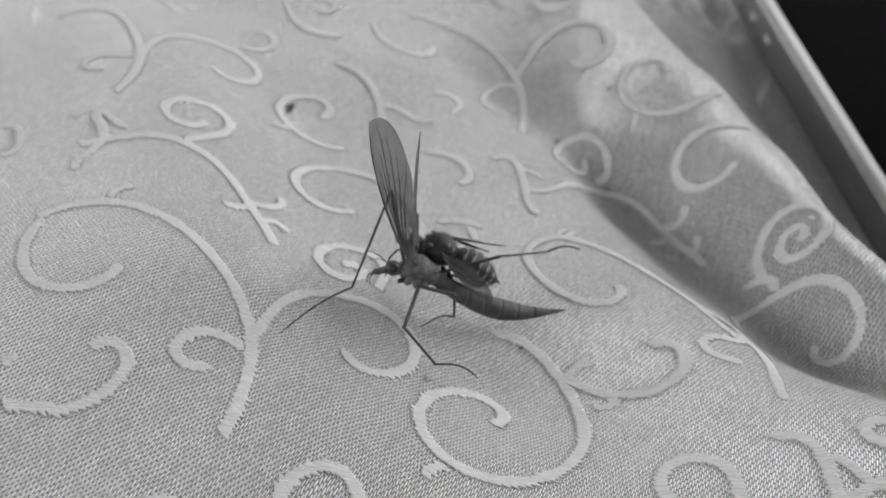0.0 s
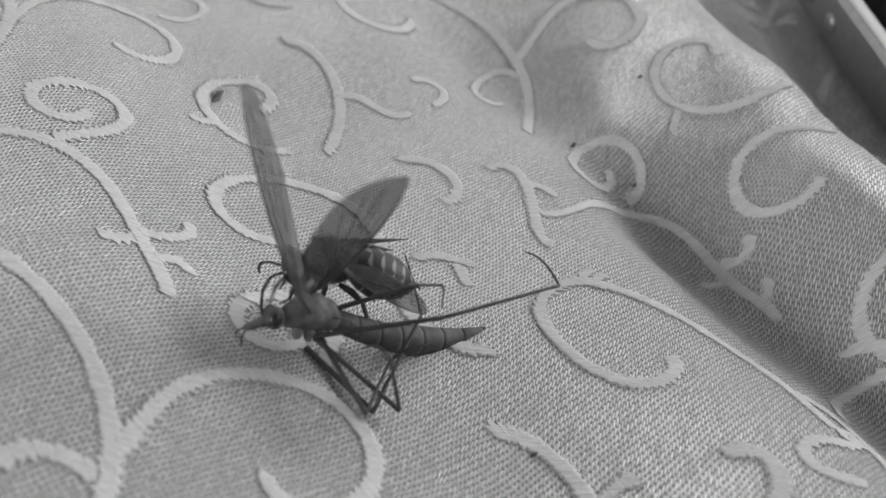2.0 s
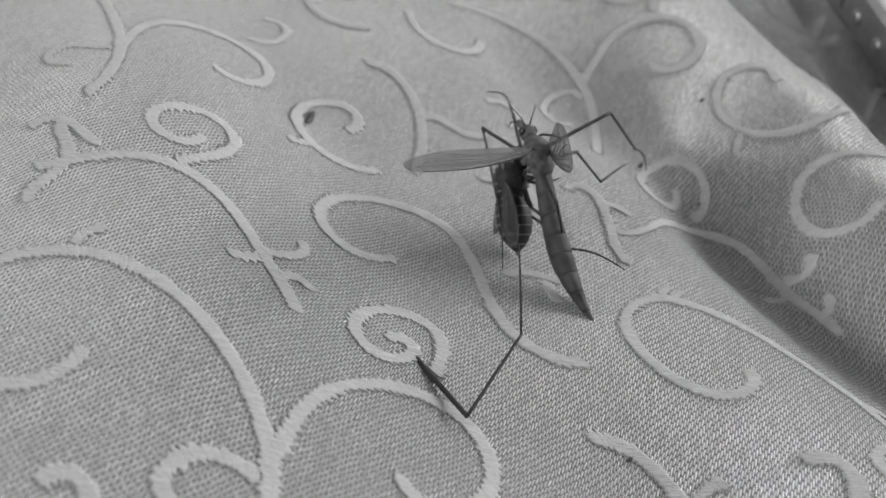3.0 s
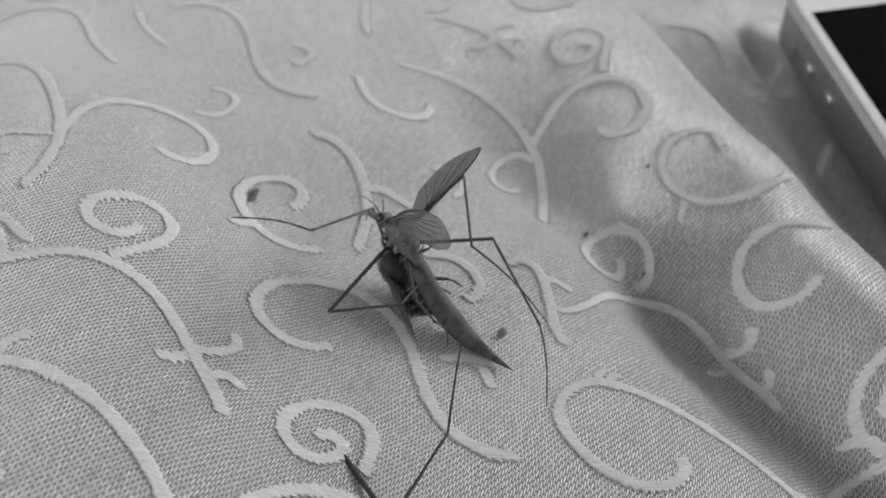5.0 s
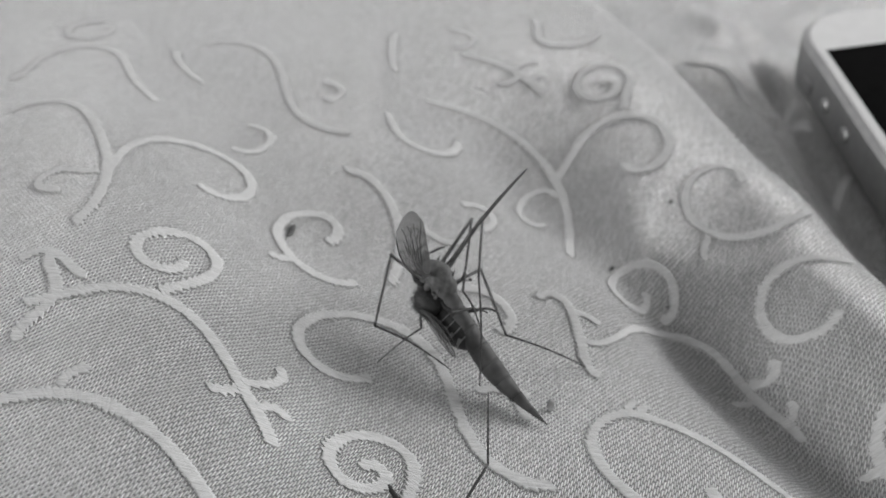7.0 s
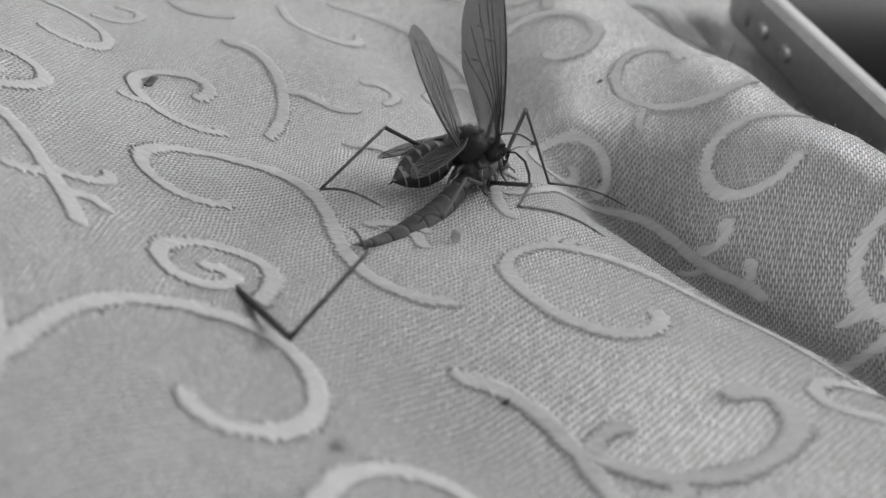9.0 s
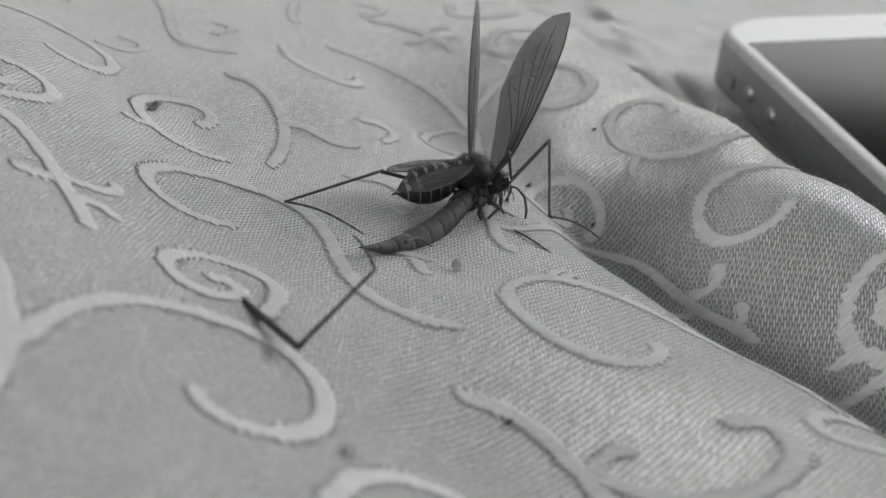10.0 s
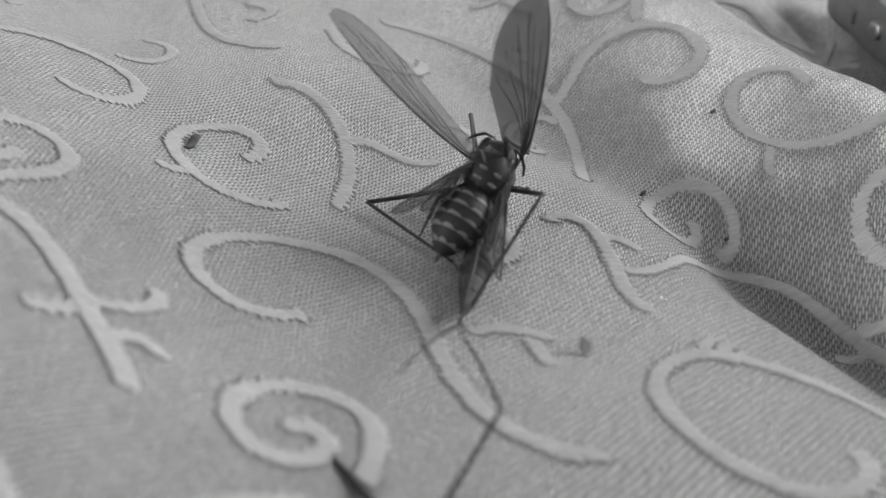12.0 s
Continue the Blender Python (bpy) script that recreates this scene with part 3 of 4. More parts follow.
def build_wing(name, parent, length, width, skin, fore_sign, vein_count, label):
    """A wing with its root at the origin, its tip along x, its face along z; the fore edge lies on the side of fore_sign."""
    n, m = 44, 8
    bm = bmesh.new()
    grid = []
    for top in (1, -1):
        rows = []
        for i in range(n + 1):
            s = i / n
            a, b = wing_outline(s, width)
            row = []
            for j in range(m + 1):
                f = j / m
                y = (a * (1 - f) - b * f) * fore_sign
                lift = 0.09 * math.sin(f * math.pi * 5) * min(1, s * 4) * (1 - s * 0.6) + 0.35 * math.sin(s * math.pi) * (f - 0.4) + 0.5 * s * s
                row.append(bm.verts.new(Vector((s * length, y, lift + top * 0.012)) * MM))
            rows.append(row)
        grid.append(rows)
        for i in range(n):
            for j in range(m):
                q = (rows[i][j], rows[i + 1][j], rows[i + 1][j + 1], rows[i][j + 1])
                bm.faces.new(q if top * fore_sign < 0 else q[::-1])
    for i in range(n):
        for j in (0, m):
            bm.faces.new((grid[0][i][j], grid[0][i + 1][j], grid[1][i + 1][j], grid[1][i][j]))
    wing = part(name, bm, skin, parent, label)

    def spot(s, f):
        a, b = wing_outline(s, width)
        lift = 0.09 * math.sin(f * math.pi * 5) * min(1, s * 4) * (1 - s * 0.6) + 0.35 * math.sin(s * math.pi) * (f - 0.4) + 0.5 * s * s
        return (s * length, (a * (1 - f) - b * f) * fore_sign, lift)

    edge = bmesh.new()
    tube(edge, [spot(s / 20, 0.0) for s in range(20)], [0.11 - 0.075 * (s / 20) ** 2 for s in range(20)], 6)
    part("leading_edge", edge, VEIN, wing, "dark thickened leading edge of the wing")
    for k in range(vein_count):
        f0, f1 = 0.12 + 0.1 * k / vein_count, 0.14 + 0.8 * k / max(1, vein_count - 1)
        end = 0.93 - 0.1 * abs(k - 2)
        bm = bmesh.new()
        steps = 14
        tube(bm, [spot(0.02 + (end - 0.02) * i / steps, f0 + (f1 - f0) * (i / steps) ** 1.3) for i in range(steps + 1)],
             [0.055 - 0.03 * i / steps for i in range(steps + 1)], 5)
        part("vein", bm, VEIN, wing)
    if vein_count > 3:
        for s, fa, fb in ((0.62, 0.25, 0.48), (0.7, 0.48, 0.66), (0.55, 0.62, 0.8)):
            bm = bmesh.new()
            tube(bm, [spot(s + 0.03 * i / 4, fa + (fb - fa) * i / 4) for i in range(5)], [0.035] * 5, 5)
            part("cross_vein", bm, VEIN, wing)
    return wing


FEMUR, TIBIA, TARSUS = 9.0, 10.0, 10.0


def leg_piece(name, parent, length, r0, r1, bow=0.0, knots=0):
    """A limb piece along x from the origin."""
    bm = bmesh.new()
    n = 14
    pts = [(length * i / n, 0, bow * math.sin(math.pi * i / n)) for i in range(n + 1)]
    rad = [r0 + (r1 - r0) * i / n + (0.25 * r0 if knots and i % max(1, n // knots) == 0 else 0) for i in range(n + 1)]
    rad[0] *= 0.8
    rad[-1] *= 1.15 if not knots else 0.5
    tube(bm, pts, rad, 8)
    return part(name, bm, FLY_LEG, parent)


def build_crane_fly():
    fly = tagged(new("crane_fly"), "slender grey crane fly with long thin legs, gripped by a wasp", "crane fly")
    bm = profile(bmesh.new(), [(-2.3, 0.5, 0.5, 0.0), (-2.0, 0.85, 0.85, 0.05), (-1.5, 1.1, 1.15, 0.15), (-0.9, 1.12, 1.2, 0.22), (-0.6, 1.24, 1.38, 0.3),
                               (0.0, 1.28, 1.45, 0.36), (0.5, 1.22, 1.38, 0.35), (0.9, 1.1, 1.2, 0.28), (1.2, 0.98, 1.05, 0.2), (1.7, 0.7, 0.72, 0.05), (2.0, 0.45, 0.45, -0.1)])
    hairs(bm, (-0.3, 0, 0.2), (1.9, 1.15, 1.25), 110, 0.35, 5)
    part("thorax", bm, FLY_THORAX, fly, "mottled grey humped thorax")
    bm = blob(bmesh.new(), (2.45, 0, -0.15), (0.8, 0.78, 0.76))
    hairs(bm, (2.45, 0, -0.1), (0.78, 0.76, 0.74), 40, 0.25, 8)
    tube(bm, [(2.9, 0, -0.35), (3.4, 0, -0.55), (3.9, 0, -0.8), (4.3, 0, -0.95)], [0.46, 0.36, 0.33, 0.22], 12)
    head = part("head", bm, FLY_THORAX, fly, "small head with a long snout")
    for side in (1, -1):
        part("eye", blob(bmesh.new(), (2.6, side * 0.55, -0.05), (0.46, 0.36, 0.52), 16, 10), EYE, head)
        bm = bmesh.new()
        tube(bm, [(3.1, side * 0.25, 0.15), (3.8, side * 0.6, 0.55), (4.6, side * 1.1, 0.7), (5.4, side * 1.5, 0.5)], [0.07, 0.05, 0.04, 0.02], 6)
        part("antenna", bm, FLY_LEG, head)
        bm = bmesh.new()
        tube(bm, [(4.3, side * 0.15, -1.05), (4.6, side * 0.45, -1.5), (4.4, side * 0.55, -2.1)], [0.08, 0.07, 0.04], 6)
        part("palp", bm, FLY_LEG, head)
    first, last, count = -1.9, -17.0, 8
    for k in range(count):
        bm = bmesh.new()
        st = []
        for i in range(7):
            f = (k + i / 6) / count
            g = 0.98 if i in (0, 6) else (0.996 if i in (1, 5) else 1.0)
            r = max(0.05, abdomen_radius(f) * g)
            st.append((first + (last - first) * f, r * 0.95, r, abdomen_axis(f)))
        profile(bm, st, 24)
        seg = part("abdomen_segment", bm, FLY_ABDOMEN, fly, "smooth grey-brown abdomen ring" if k < count - 1 else "pointed end of the abdomen")
        if k:
            bm = bmesh.new()
            f = k / count
            r = max(0.05, abdomen_radius(f) * 0.965)
            x = first + (last - first) * f
            profile(bm, [(x + 0.1, r * 0.93, r * 0.98, abdomen_axis(f)), (x, r * 0.96, r * 1.01, abdomen_axis(f)), (x - 0.1, r * 0.93, r * 0.98, abdomen_axis(f))], 24)
            part("seam", bm, FLY_SEAM, seg)
    wings = {}
    for side, key in ((1, "left"), (-1, "right")):
        wings[key] = build_wing("wing", fly, 17.5, 3.7, FLY_WING, side, 6, "long narrow smoky transparent wing with dark veins")
        bm = tube(bmesh.new(), [(-1.3, side * 1.0, 0.5), (-1.7, side * 1.7, 0.8), (-1.9, side * 2.1, 0.9)], [0.06, 0.05, 0.05], 6)
        blob(bm, (-1.95, side * 2.25, 0.92), (0.18, 0.18, 0.15), 10, 8)
        part("haltere", bm, FLY_SEAM, fly)
    for hx, hy, hz in ((0.9, 0.75, -1.0), (0.0, 0.85, -1.1), (-0.9, 0.6, -1.0), (0.9, -0.75, -1.0), (0.0, -0.85, -1.1), (-0.9, -0.6, -1.0)):
        bm = tube(bmesh.new(), [(hx * 0.8, hy * 0.7, -0.3), (hx * 0.9, hy * 0.9, -0.75), (hx, hy, hz - 0.1), (hx * 1.05, hy * 1.1, hz - 0.3)], [0.3, 0.42, 0.34, 0.16], 10)
        hairs(bm, (hx, hy, -0.8), (0.3, 0.3, 0.4), 12, 0.25, int(hx * 10 + hy * 100))
        part("coxa", bm, FLY_COXA, fly, "pale hip joint")
    legs = []
    for _ in range(5):
        legs.append((leg_piece("femur", fly, FEMUR, 0.2, 0.17), leg_piece("tibia", fly, TIBIA, 0.14, 0.11), leg_piece("tarsus", fly, TARSUS, 0.1, 0.05, 0.5, 5)))
    return fly, wings, legs


def build_lost_leg():
    """The leg that has come off, lying bent on the cloth; its knee is the origin."""
    leg = tagged(new("severed_limb"), "loose thin crane fly leg lying bent on the cloth", "insect limb")
    knee, root, ankle = Vector((-3.8, -27.4, 3.5)), Vector((-7.8, -20.8, 2.7)), Vector((0.3, -20.5, 5.1))
    for name, a, b, r0, r1 in (("femur", knee, root, 0.2, 0.24), ("tibia", knee, ankle, 0.16, 0.12)):
        bm = bmesh.new()
        tube(bm, [(a - knee) + (b - a) * (i / 12) for i in range(13)], [r0 + (r1 - r0) * i / 12 for i in range(13)], 8)
        part(name, bm, FLY_LEG, leg)
    foot = leg_piece("tarsus", leg, 7.0, 0.1, 0.05, 0.3, 5)
    return leg, knee, foot, ankle - knee


def build_wasp():
    wasp = tagged(new("wasp"), "black and pale banded wasp clinging to a crane fly", "wasp")
    bm = profile(bmesh.new(), [(-2.0, 0.5, 0.55, -0.2), (-1.8, 1.0, 1.1, -0.1), (-1.3, 1.45, 1.5, 0.0), (-0.4, 1.65, 1.65, 0.1), (0.5, 1.6, 1.55, 0.1), (1.2, 1.25, 1.2, 0.0), (1.6, 0.7, 0.7, 0.0)])
    thorax = part("thorax", bm, WASP_BLACK, wasp, "hairy black thorax")
    part("hair", hairs(bmesh.new(), (-0.2, 0, 0.05), (2.0, 1.68, 1.66), 1500, 0.5, 9), WASP_HAIR, thorax, "short dark hair")
    for side in (1, -1):
        for x, y, z, rx, ry in ((-1.35, 0.6, 1.3, 0.13, 0.42), (-0.6, 0.6, 1.62, 0.14, 0.34), (1.1, 1.0, 0.95, 0.4, 0.16)):
            part("pale_mark", blob(bmesh.new(), (x, side * y, z), (rx, ry, 0.2), 14, 8), WASP_PALE, thorax, "pale spot on the thorax")
    bm = blob(bmesh.new(), (2.75, 0, -0.2), (0.95, 1.6, 1.35))
    hairs(bm, (2.75, 0, -0.1), (0.95, 1.55, 1.3), 120, 0.35, 3)
    head = part("head", bm, WASP_BLACK, wasp, "broad black head")
    part("face", blob(bmesh.new(), (3.35, 0, -0.55), (0.42, 0.75, 0.72), 16, 10), WASP_PALE, head, "pale face plate")
    for side in (1, -1):
        part("eye", blob(bmesh.new(), (2.95, side * 1.2, 0.0), (0.6, 0.5, 0.95), 18, 12), EYE, head)
        bm = tube(bmesh.new(), [(3.5, side * 0.35, 0.3), (4.3, side * 0.9, 1.0), (5.2, side * 1.7, 0.9), (6.0, side * 2.4, 0.2), (6.4, side * 2.7, -0.4)], [0.11, 0.1, 0.12, 0.12, 0.08], 8)
        part("antenna", bm, WASP_BLACK, head)
        bm = tube(bmesh.new(), [(3.5, side * 0.45, -1.1), (3.9, side * 0.3, -1.5), (3.95, side * 0.02, -1.75)], [0.25, 0.2, 0.06], 8)
        part("jaw", bm, WASP_PALE, head)
    # abdomen: overlapping plates, each black in front with a scalloped pale hind margin
    first, last, count = -1.9, -7.6, 6

    def half(f):
        front = math.sin(min(1.0, 0.3 + f * 2.0) * math.pi * 0.5) ** 0.8
        return 1.85 * front * (1.0 if f < 0.38 else max(0.03, 1 - ((f - 0.38) / 0.63) ** 2.4))

    for k in range(count):
        sides, steps = 96, 18
        for pale in (False, True):
            verts, faces = [], []
            for i in range(steps + 1):
                e = i / steps
                f = min(0.995, (k + e * 1.12) / count)
                for j in range(sides):
                    ang = j * math.tau / sides
                    r = max(0.04, half(f)) * (1 + 0.035 * e) + (0.012 if pale else 0)
                    verts.append(Vector((first + (last - first) * f, r * math.cos(ang), r * 0.96 * math.sin(ang) - 0.35 * f)) * MM)
            for i in range(steps):
                for j in range(sides):
                    e, ang = (i + 0.5) / steps, (j + 0.5) * math.tau / sides
                    off = abs((ang - math.pi / 2 + math.pi) % math.tau - math.pi)
                    edge = 0.73 + 0.22 * math.exp(-((off / 0.2) ** 2)) + 0.2 * math.exp(-(((off - 0.75) / 0.1) ** 2)) - 0.14 * min(1.0, max(0.0, (off - 0.9) / 0.5))
                    if off > 1.45:
                        edge = 0.9
                    is_pale = e > edge
                    if is_pale or not pale:
                        faces.append((i * sides + j, i * sides + (j + 1) % sides, (i + 1) * sides + (j + 1) % sides, (i + 1) * sides + j))
            me = bpy.data.meshes.new("pale_band" if pale else "abdomen_plate")
            me.from_pydata([tuple(w) for w in verts], [], faces)
            for p in me.polygons:
                p.use_smooth = True
            me.materials.append(WASP_PALE if pale else WASP_BLACK)
            ob = new(me.name, me)
            if pale:
                ob.parent = plate
                tagged(ob, "pale scalloped hind band")
            else:
                ob.parent = wasp
                plate = ob
    bm = tube(bmesh.new(), [(-7.4, 0, -0.33), (-7.8, 0, -0.4), (-8.1, 0, -0.5)], [0.16, 0.09, 0.02], 8)
    part("sting", bm, WASP_BLACK, wasp)
    for side in (1, -1):
        for length, yaw, drop in ((7.4, 156, 10), (5.4, 166, 20)):
            w = build_wing("wing", wasp, length, 1.55, WASP_WING, -side, 3, "folded smoky wasp wing")
            w.matrix_basis = pose(-0.4 * MM, side * 1.35 * MM, 1.05 * MM) @ pose(0, 0, 0, 0, 0, side * yaw) @ pose(0, 0, 0, side * 38, drop * 0.6, 0)
        for hip, knee, ankle, toe in (((1.2, 0.9, -1.2), (2.0, 1.4, -1.9), (1.8, 1.2, -3.4), (2.2, 0.8, -4.4)),
                                      ((-0.2, 1.1, -1.3), (-0.2, 1.9, -1.9), (-0.6, 1.7, -3.6), (-0.2, 1.5, -4.6)),
                                      ((-1.3, 1.0, -1.2), (-3.2, 2.2, -1.5), (-4.4, 2.0, -3.2), (-5.9, 1.8, -4.0))):
            mirror = [Vector((p[0], side * p[1], p[2])) for p in (hip, knee, ankle, toe)]
            leg = part("leg", tube(bmesh.new(), [mirror[0], mirror[0].lerp(mirror[1], 0.5) + Z * 0.15, mirror[1]], [0.2, 0.3, 0.18], 10), WASP_BLACK, wasp, "dark upper leg")
            part("shin", tube(bmesh.new(), [mirror[1], mirror[1].lerp(mirror[2], 0.5), mirror[2]], [0.16, 0.2, 0.13], 10), WASP_LEG, leg)
            part("foot", tube(bmesh.new(), [mirror[2], mirror[2].lerp(mirror[3], 0.5) - Z * 0.12, mirror[3]], [0.11, 0.1, 0.06], 8), WASP_LEG, leg)
    head.matrix_basis = pose(1.3 * MM, 0, -0.3 * MM, 0, 62, 0) @ pose(-1.5 * MM, 0, 0.3 * MM)
    for ob in wasp.children_recursive:
        ob.data.transform(Matrix.Diagonal((0.92, 0.92, 0.92, 1)))
        ob.location = ob.location * 0.92
    return wasp


crane_fly, fly_wings, fly_legs = build_crane_fly()
lost_leg, lost_knee, lost_foot, lost_ankle = build_lost_leg()
wasp = build_wasp()

# specks that lie on the cloth
DUST = chitin("dark_husk", 0.09, 0.8, 0.3, 2000.0)


def speck(name, x, y, length, width, turn, label):
    bm = blob(bmesh.new(), (0, 0, width * 0.35), (length / 2, width / 2, width * 0.35), 14, 8)
    for w in bm.verts:
        w.co.z += 0.12 * MM * math.sin(w.co.x / MM * 3)
    ob = tagged(part(name, bm, DUST), label, "speck")
    ob.matrix_world = Matrix.Translation(on_cloth(x, y, 0.02)) @ pose(0, 0, 0, 0, 0, turn)
    return ob


speck("husk", -20.2, 13.0, 2.6, 0.75, 76, "small dark dry husk lying on the cloth")
speck("lint_speck", 21.0, 9.7, 0.42, 0.36, 0, "tiny black speck on the embroidery")
speck("lint_speck", 8.5, -27.4, 0.5, 0.36, 20, "tiny black speck on the embroidery")
speck("lint_speck", 22.8, 22.5, 0.6, 0.4, 30, "tiny grey speck on the cloth")
speck("lint_speck", 15.2, 14.2, 0.8, 0.4, 40, "tiny grey speck on the cloth")

bm = blob(bmesh.new(), (0, 0, 0.35), (0.62, 0.38, 0.1), 14, 8)
for w in bm.verts:
    w.co.z += 0.5 * w.co.y + 0.0002 * math.sin(w.co.x / MM * 4)
flake = tagged(part("dry_flake", bm, chitin("pale_flake", 0.26, 0.7, 0.25, 1500.0)), "small pale grey flake lying on the cloth", "flake")
FLAKE_REST = Matrix.Translation(on_cloth(6.46, -9.24, 0.05)) @ pose(0, 0, 0, 0, 0, 65)

bm = hairs(bmesh.new(), (0, 0, 0.25), (0.2, 0.18, 0.14), 70, 0.38, 21, 0.02)
tuft = tagged(part("lint_tuft", bm, chitin("grey_lint", 0.33, 0.9, 0.3, 2000.0)), "small grey tuft of lint lying on the cloth", "lint")
tuft.matrix_world = Matrix.Translation(on_cloth(-0.7, -35.1, 0.05))

# ---- movement ----
HIPS = ((0.9, 0.75, -1.0), (0.0, 0.85, -1.1), (0.9, -0.75, -1.0), (0.0, -0.85, -1.1), (-0.9, -0.6, -1.0))
FLY, WASP_ROWS = [], []


def crane_stance(t, place, turn, left, right, *legs):
    FLY.append((t, place, turn, left, right, legs))


def wasp_stance(t, place, turn):
    WASP_ROWS.append((t, place, turn))


def body_pose(place, turn):
    return Matrix.LocRotScale(Vector(place) * MM, Euler([radians(a) for a in turn]), None)


def between(rows, t):
    """The two rows round t and the eased way between them."""
    for a, b in zip(rows, rows[1:]):
        if t <= b[0]:
            f = (t - a[0]) / (b[0] - a[0])
            return a, b, f * f * (3 - 2 * f)
    return rows[-1], rows[-1], 0.0


def blend_pose(a, b, f):
    pa, pb = body_pose(a[1], a[2]), body_pose(b[1], b[2])
    return Matrix.LocRotScale(pa.translation.lerp(pb.translation, f), pa.to_quaternion().slerp(pb.to_quaternion(), f), None)


def along(x, z=None):
    """A turn whose x runs along x, with z as near to the given z as may be."""
    x = Vector(x).normalized()
    z = Vector(z) if z is not None else (Z if abs(x.z) < 0.95 else Y)
    z = (z - x * z.dot(x)).normalized()
    return Matrix((x, z.cross(x), z)).transposed().to_4x4()


def mixed(p, q, f):
    v = Vector(p).lerp(Vector(q), f)
    return v.normalized() if v.length > 0.15 else Vector(q if f > 0.5 else p).normalized()


def motions():
    crane_stance(0, (-1.79, -26.03, 7.86), (21.9, -24.2, -169.5), (0.61, 0.34, 0.72, -0.58, 0.81, 0.11), (0.39, 0.55, 0.74, -0.90, 0.40, 0.18),
        (0.39, -0.25, 0.88, 0.17, 0.24, -0.96, 0.69, 0.61, -0.38),
        (-0.05, 0.97, 0.23, -0.41, -0.81, -0.42, 0.61, 0.79, 0.07),
        (-0.22, -0.79, 0.58, 0.24, 0.96, -0.15, -0.37, -0.83, -0.41),
        (-0.79, 0.28, 0.54, -0.79, -0.61, 0.05, 0.16, 0.95, 0.26),
        (0.36, 0.89, -0.28, 0.02, 1.00, 0.05, -0.71, -0.65, -0.27))
    wasp_stance(0, (0.20, -23.34, 8.68), (-5.0, -28.6, 171.9))
    crane_stance(0.5, (1.24, -17.69, 8.21), (26.5, -31.0, -166.5), (0.78, 0.63, 0.03, -0.54, 0.64, 0.55), (0.53, 0.63, 0.56, -0.76, 0.65, -0.02),
        (0.25, -0.97, 0.04, 0.16, 0.92, -0.35, -0.97, -0.25, -0.08),
        (0.33, -0.85, 0.42, 0.06, 0.89, -0.45, 0.19, 0.90, -0.40),
        (-0.01, -0.69, 0.73, -0.66, 0.43, 0.62, -0.90, -0.26, 0.35),
        (-0.95, -0.29, 0.11, 0.22, 0.98, -0.03, -0.77, -0.60, 0.22),
        (0.41, -0.88, 0.24, 0.45, -0.85, -0.28, 0.68, 0.57, -0.46))
    wasp_stance(0.5, (1.10, -17.16, 4.64), (-144.0, -16.0, 145.8))
    crane_stance(1, (-1.26, -14.52, 5.42), (19.3, -16.3, 170.6), (0.26, 0.86, 0.43, -0.80, -0.06, 0.60), (0.23, 0.47, 0.85, -0.95, -0.09, 0.30),
        (0.36, -0.63, 0.69, -0.53, 0.79, -0.30, -0.28, 0.96, 0.01),
        (0.76, 0.62, 0.21, -0.51, -0.75, -0.42, -0.03, 0.95, -0.31),
        (-0.25, -0.83, 0.50, 0.11, 0.98, -0.17, -0.33, 0.94, -0.01),
        (-0.97, -0.03, 0.25, -0.30, 0.88, 0.35, -0.32, -0.92, -0.22),
        (-0.12, 0.99, 0.07, -0.23, 0.94, 0.27, -0.24, -0.90, -0.38))
    wasp_stance(1, (1.07, -14.21, 1.75), (-161.4, -2.4, 152.9))
    crane_stance(1.5, (7.39, -6.62, 10.93), (39.2, -39.5, 122.1), (0.06, 0.97, -0.24, 0.48, 0.19, 0.86), (0.02, 0.85, 0.53, -0.74, -0.34, 0.57),
        (-0.00, -0.14, -0.99, -0.66, 0.73, -0.16, -0.76, 0.32, 0.57),
        (-0.34, 0.40, -0.85, -0.12, 0.99, 0.10, 0.44, -0.82, -0.36),
        (-0.63, -0.34, 0.69, 0.14, -0.59, -0.79, -0.30, 0.93, 0.24),
        (0.63, -0.73, 0.28, -0.36, -0.79, -0.49, -0.58, 0.79, 0.19),
        (-0.00, -0.59, -0.81, -0.61, 0.73, 0.29, -0.35, 0.85, 0.39))
    wasp_stance(1.5, (5.13, -6.53, 8.60), (-147.4, -49.0, 129.0))
    crane_stance(2, (-6.81, -22.81, 7.41), (5.6, -24.1, -151.7), (0.56, 0.08, 0.82, -0.73, 0.52, 0.44), (0.14, 0.60, 0.79, 0.08, 0.79, -0.61),
        (-0.37, -0.92, 0.10, 0.56, 0.79, 0.25, 0.49, 0.85, 0.22),
        (-0.77, 0.45, 0.45, -0.97, -0.05, 0.26, -0.41, -0.90, -0.17),
        (-0.78, 0.32, 0.54, -0.71, -0.62, -0.32, 0.57, 0.79, 0.24),
        (-0.60, 0.75, -0.29, 0.56, 0.45, 0.69, -0.37, -0.82, -0.44),
        (-0.00, 0.99, -0.11, -0.63, -0.76, -0.12, 0.28, 0.75, 0.60))
    wasp_stance(2, (-5.74, -19.07, 9.26), (0.2, -26.2, -168.8))
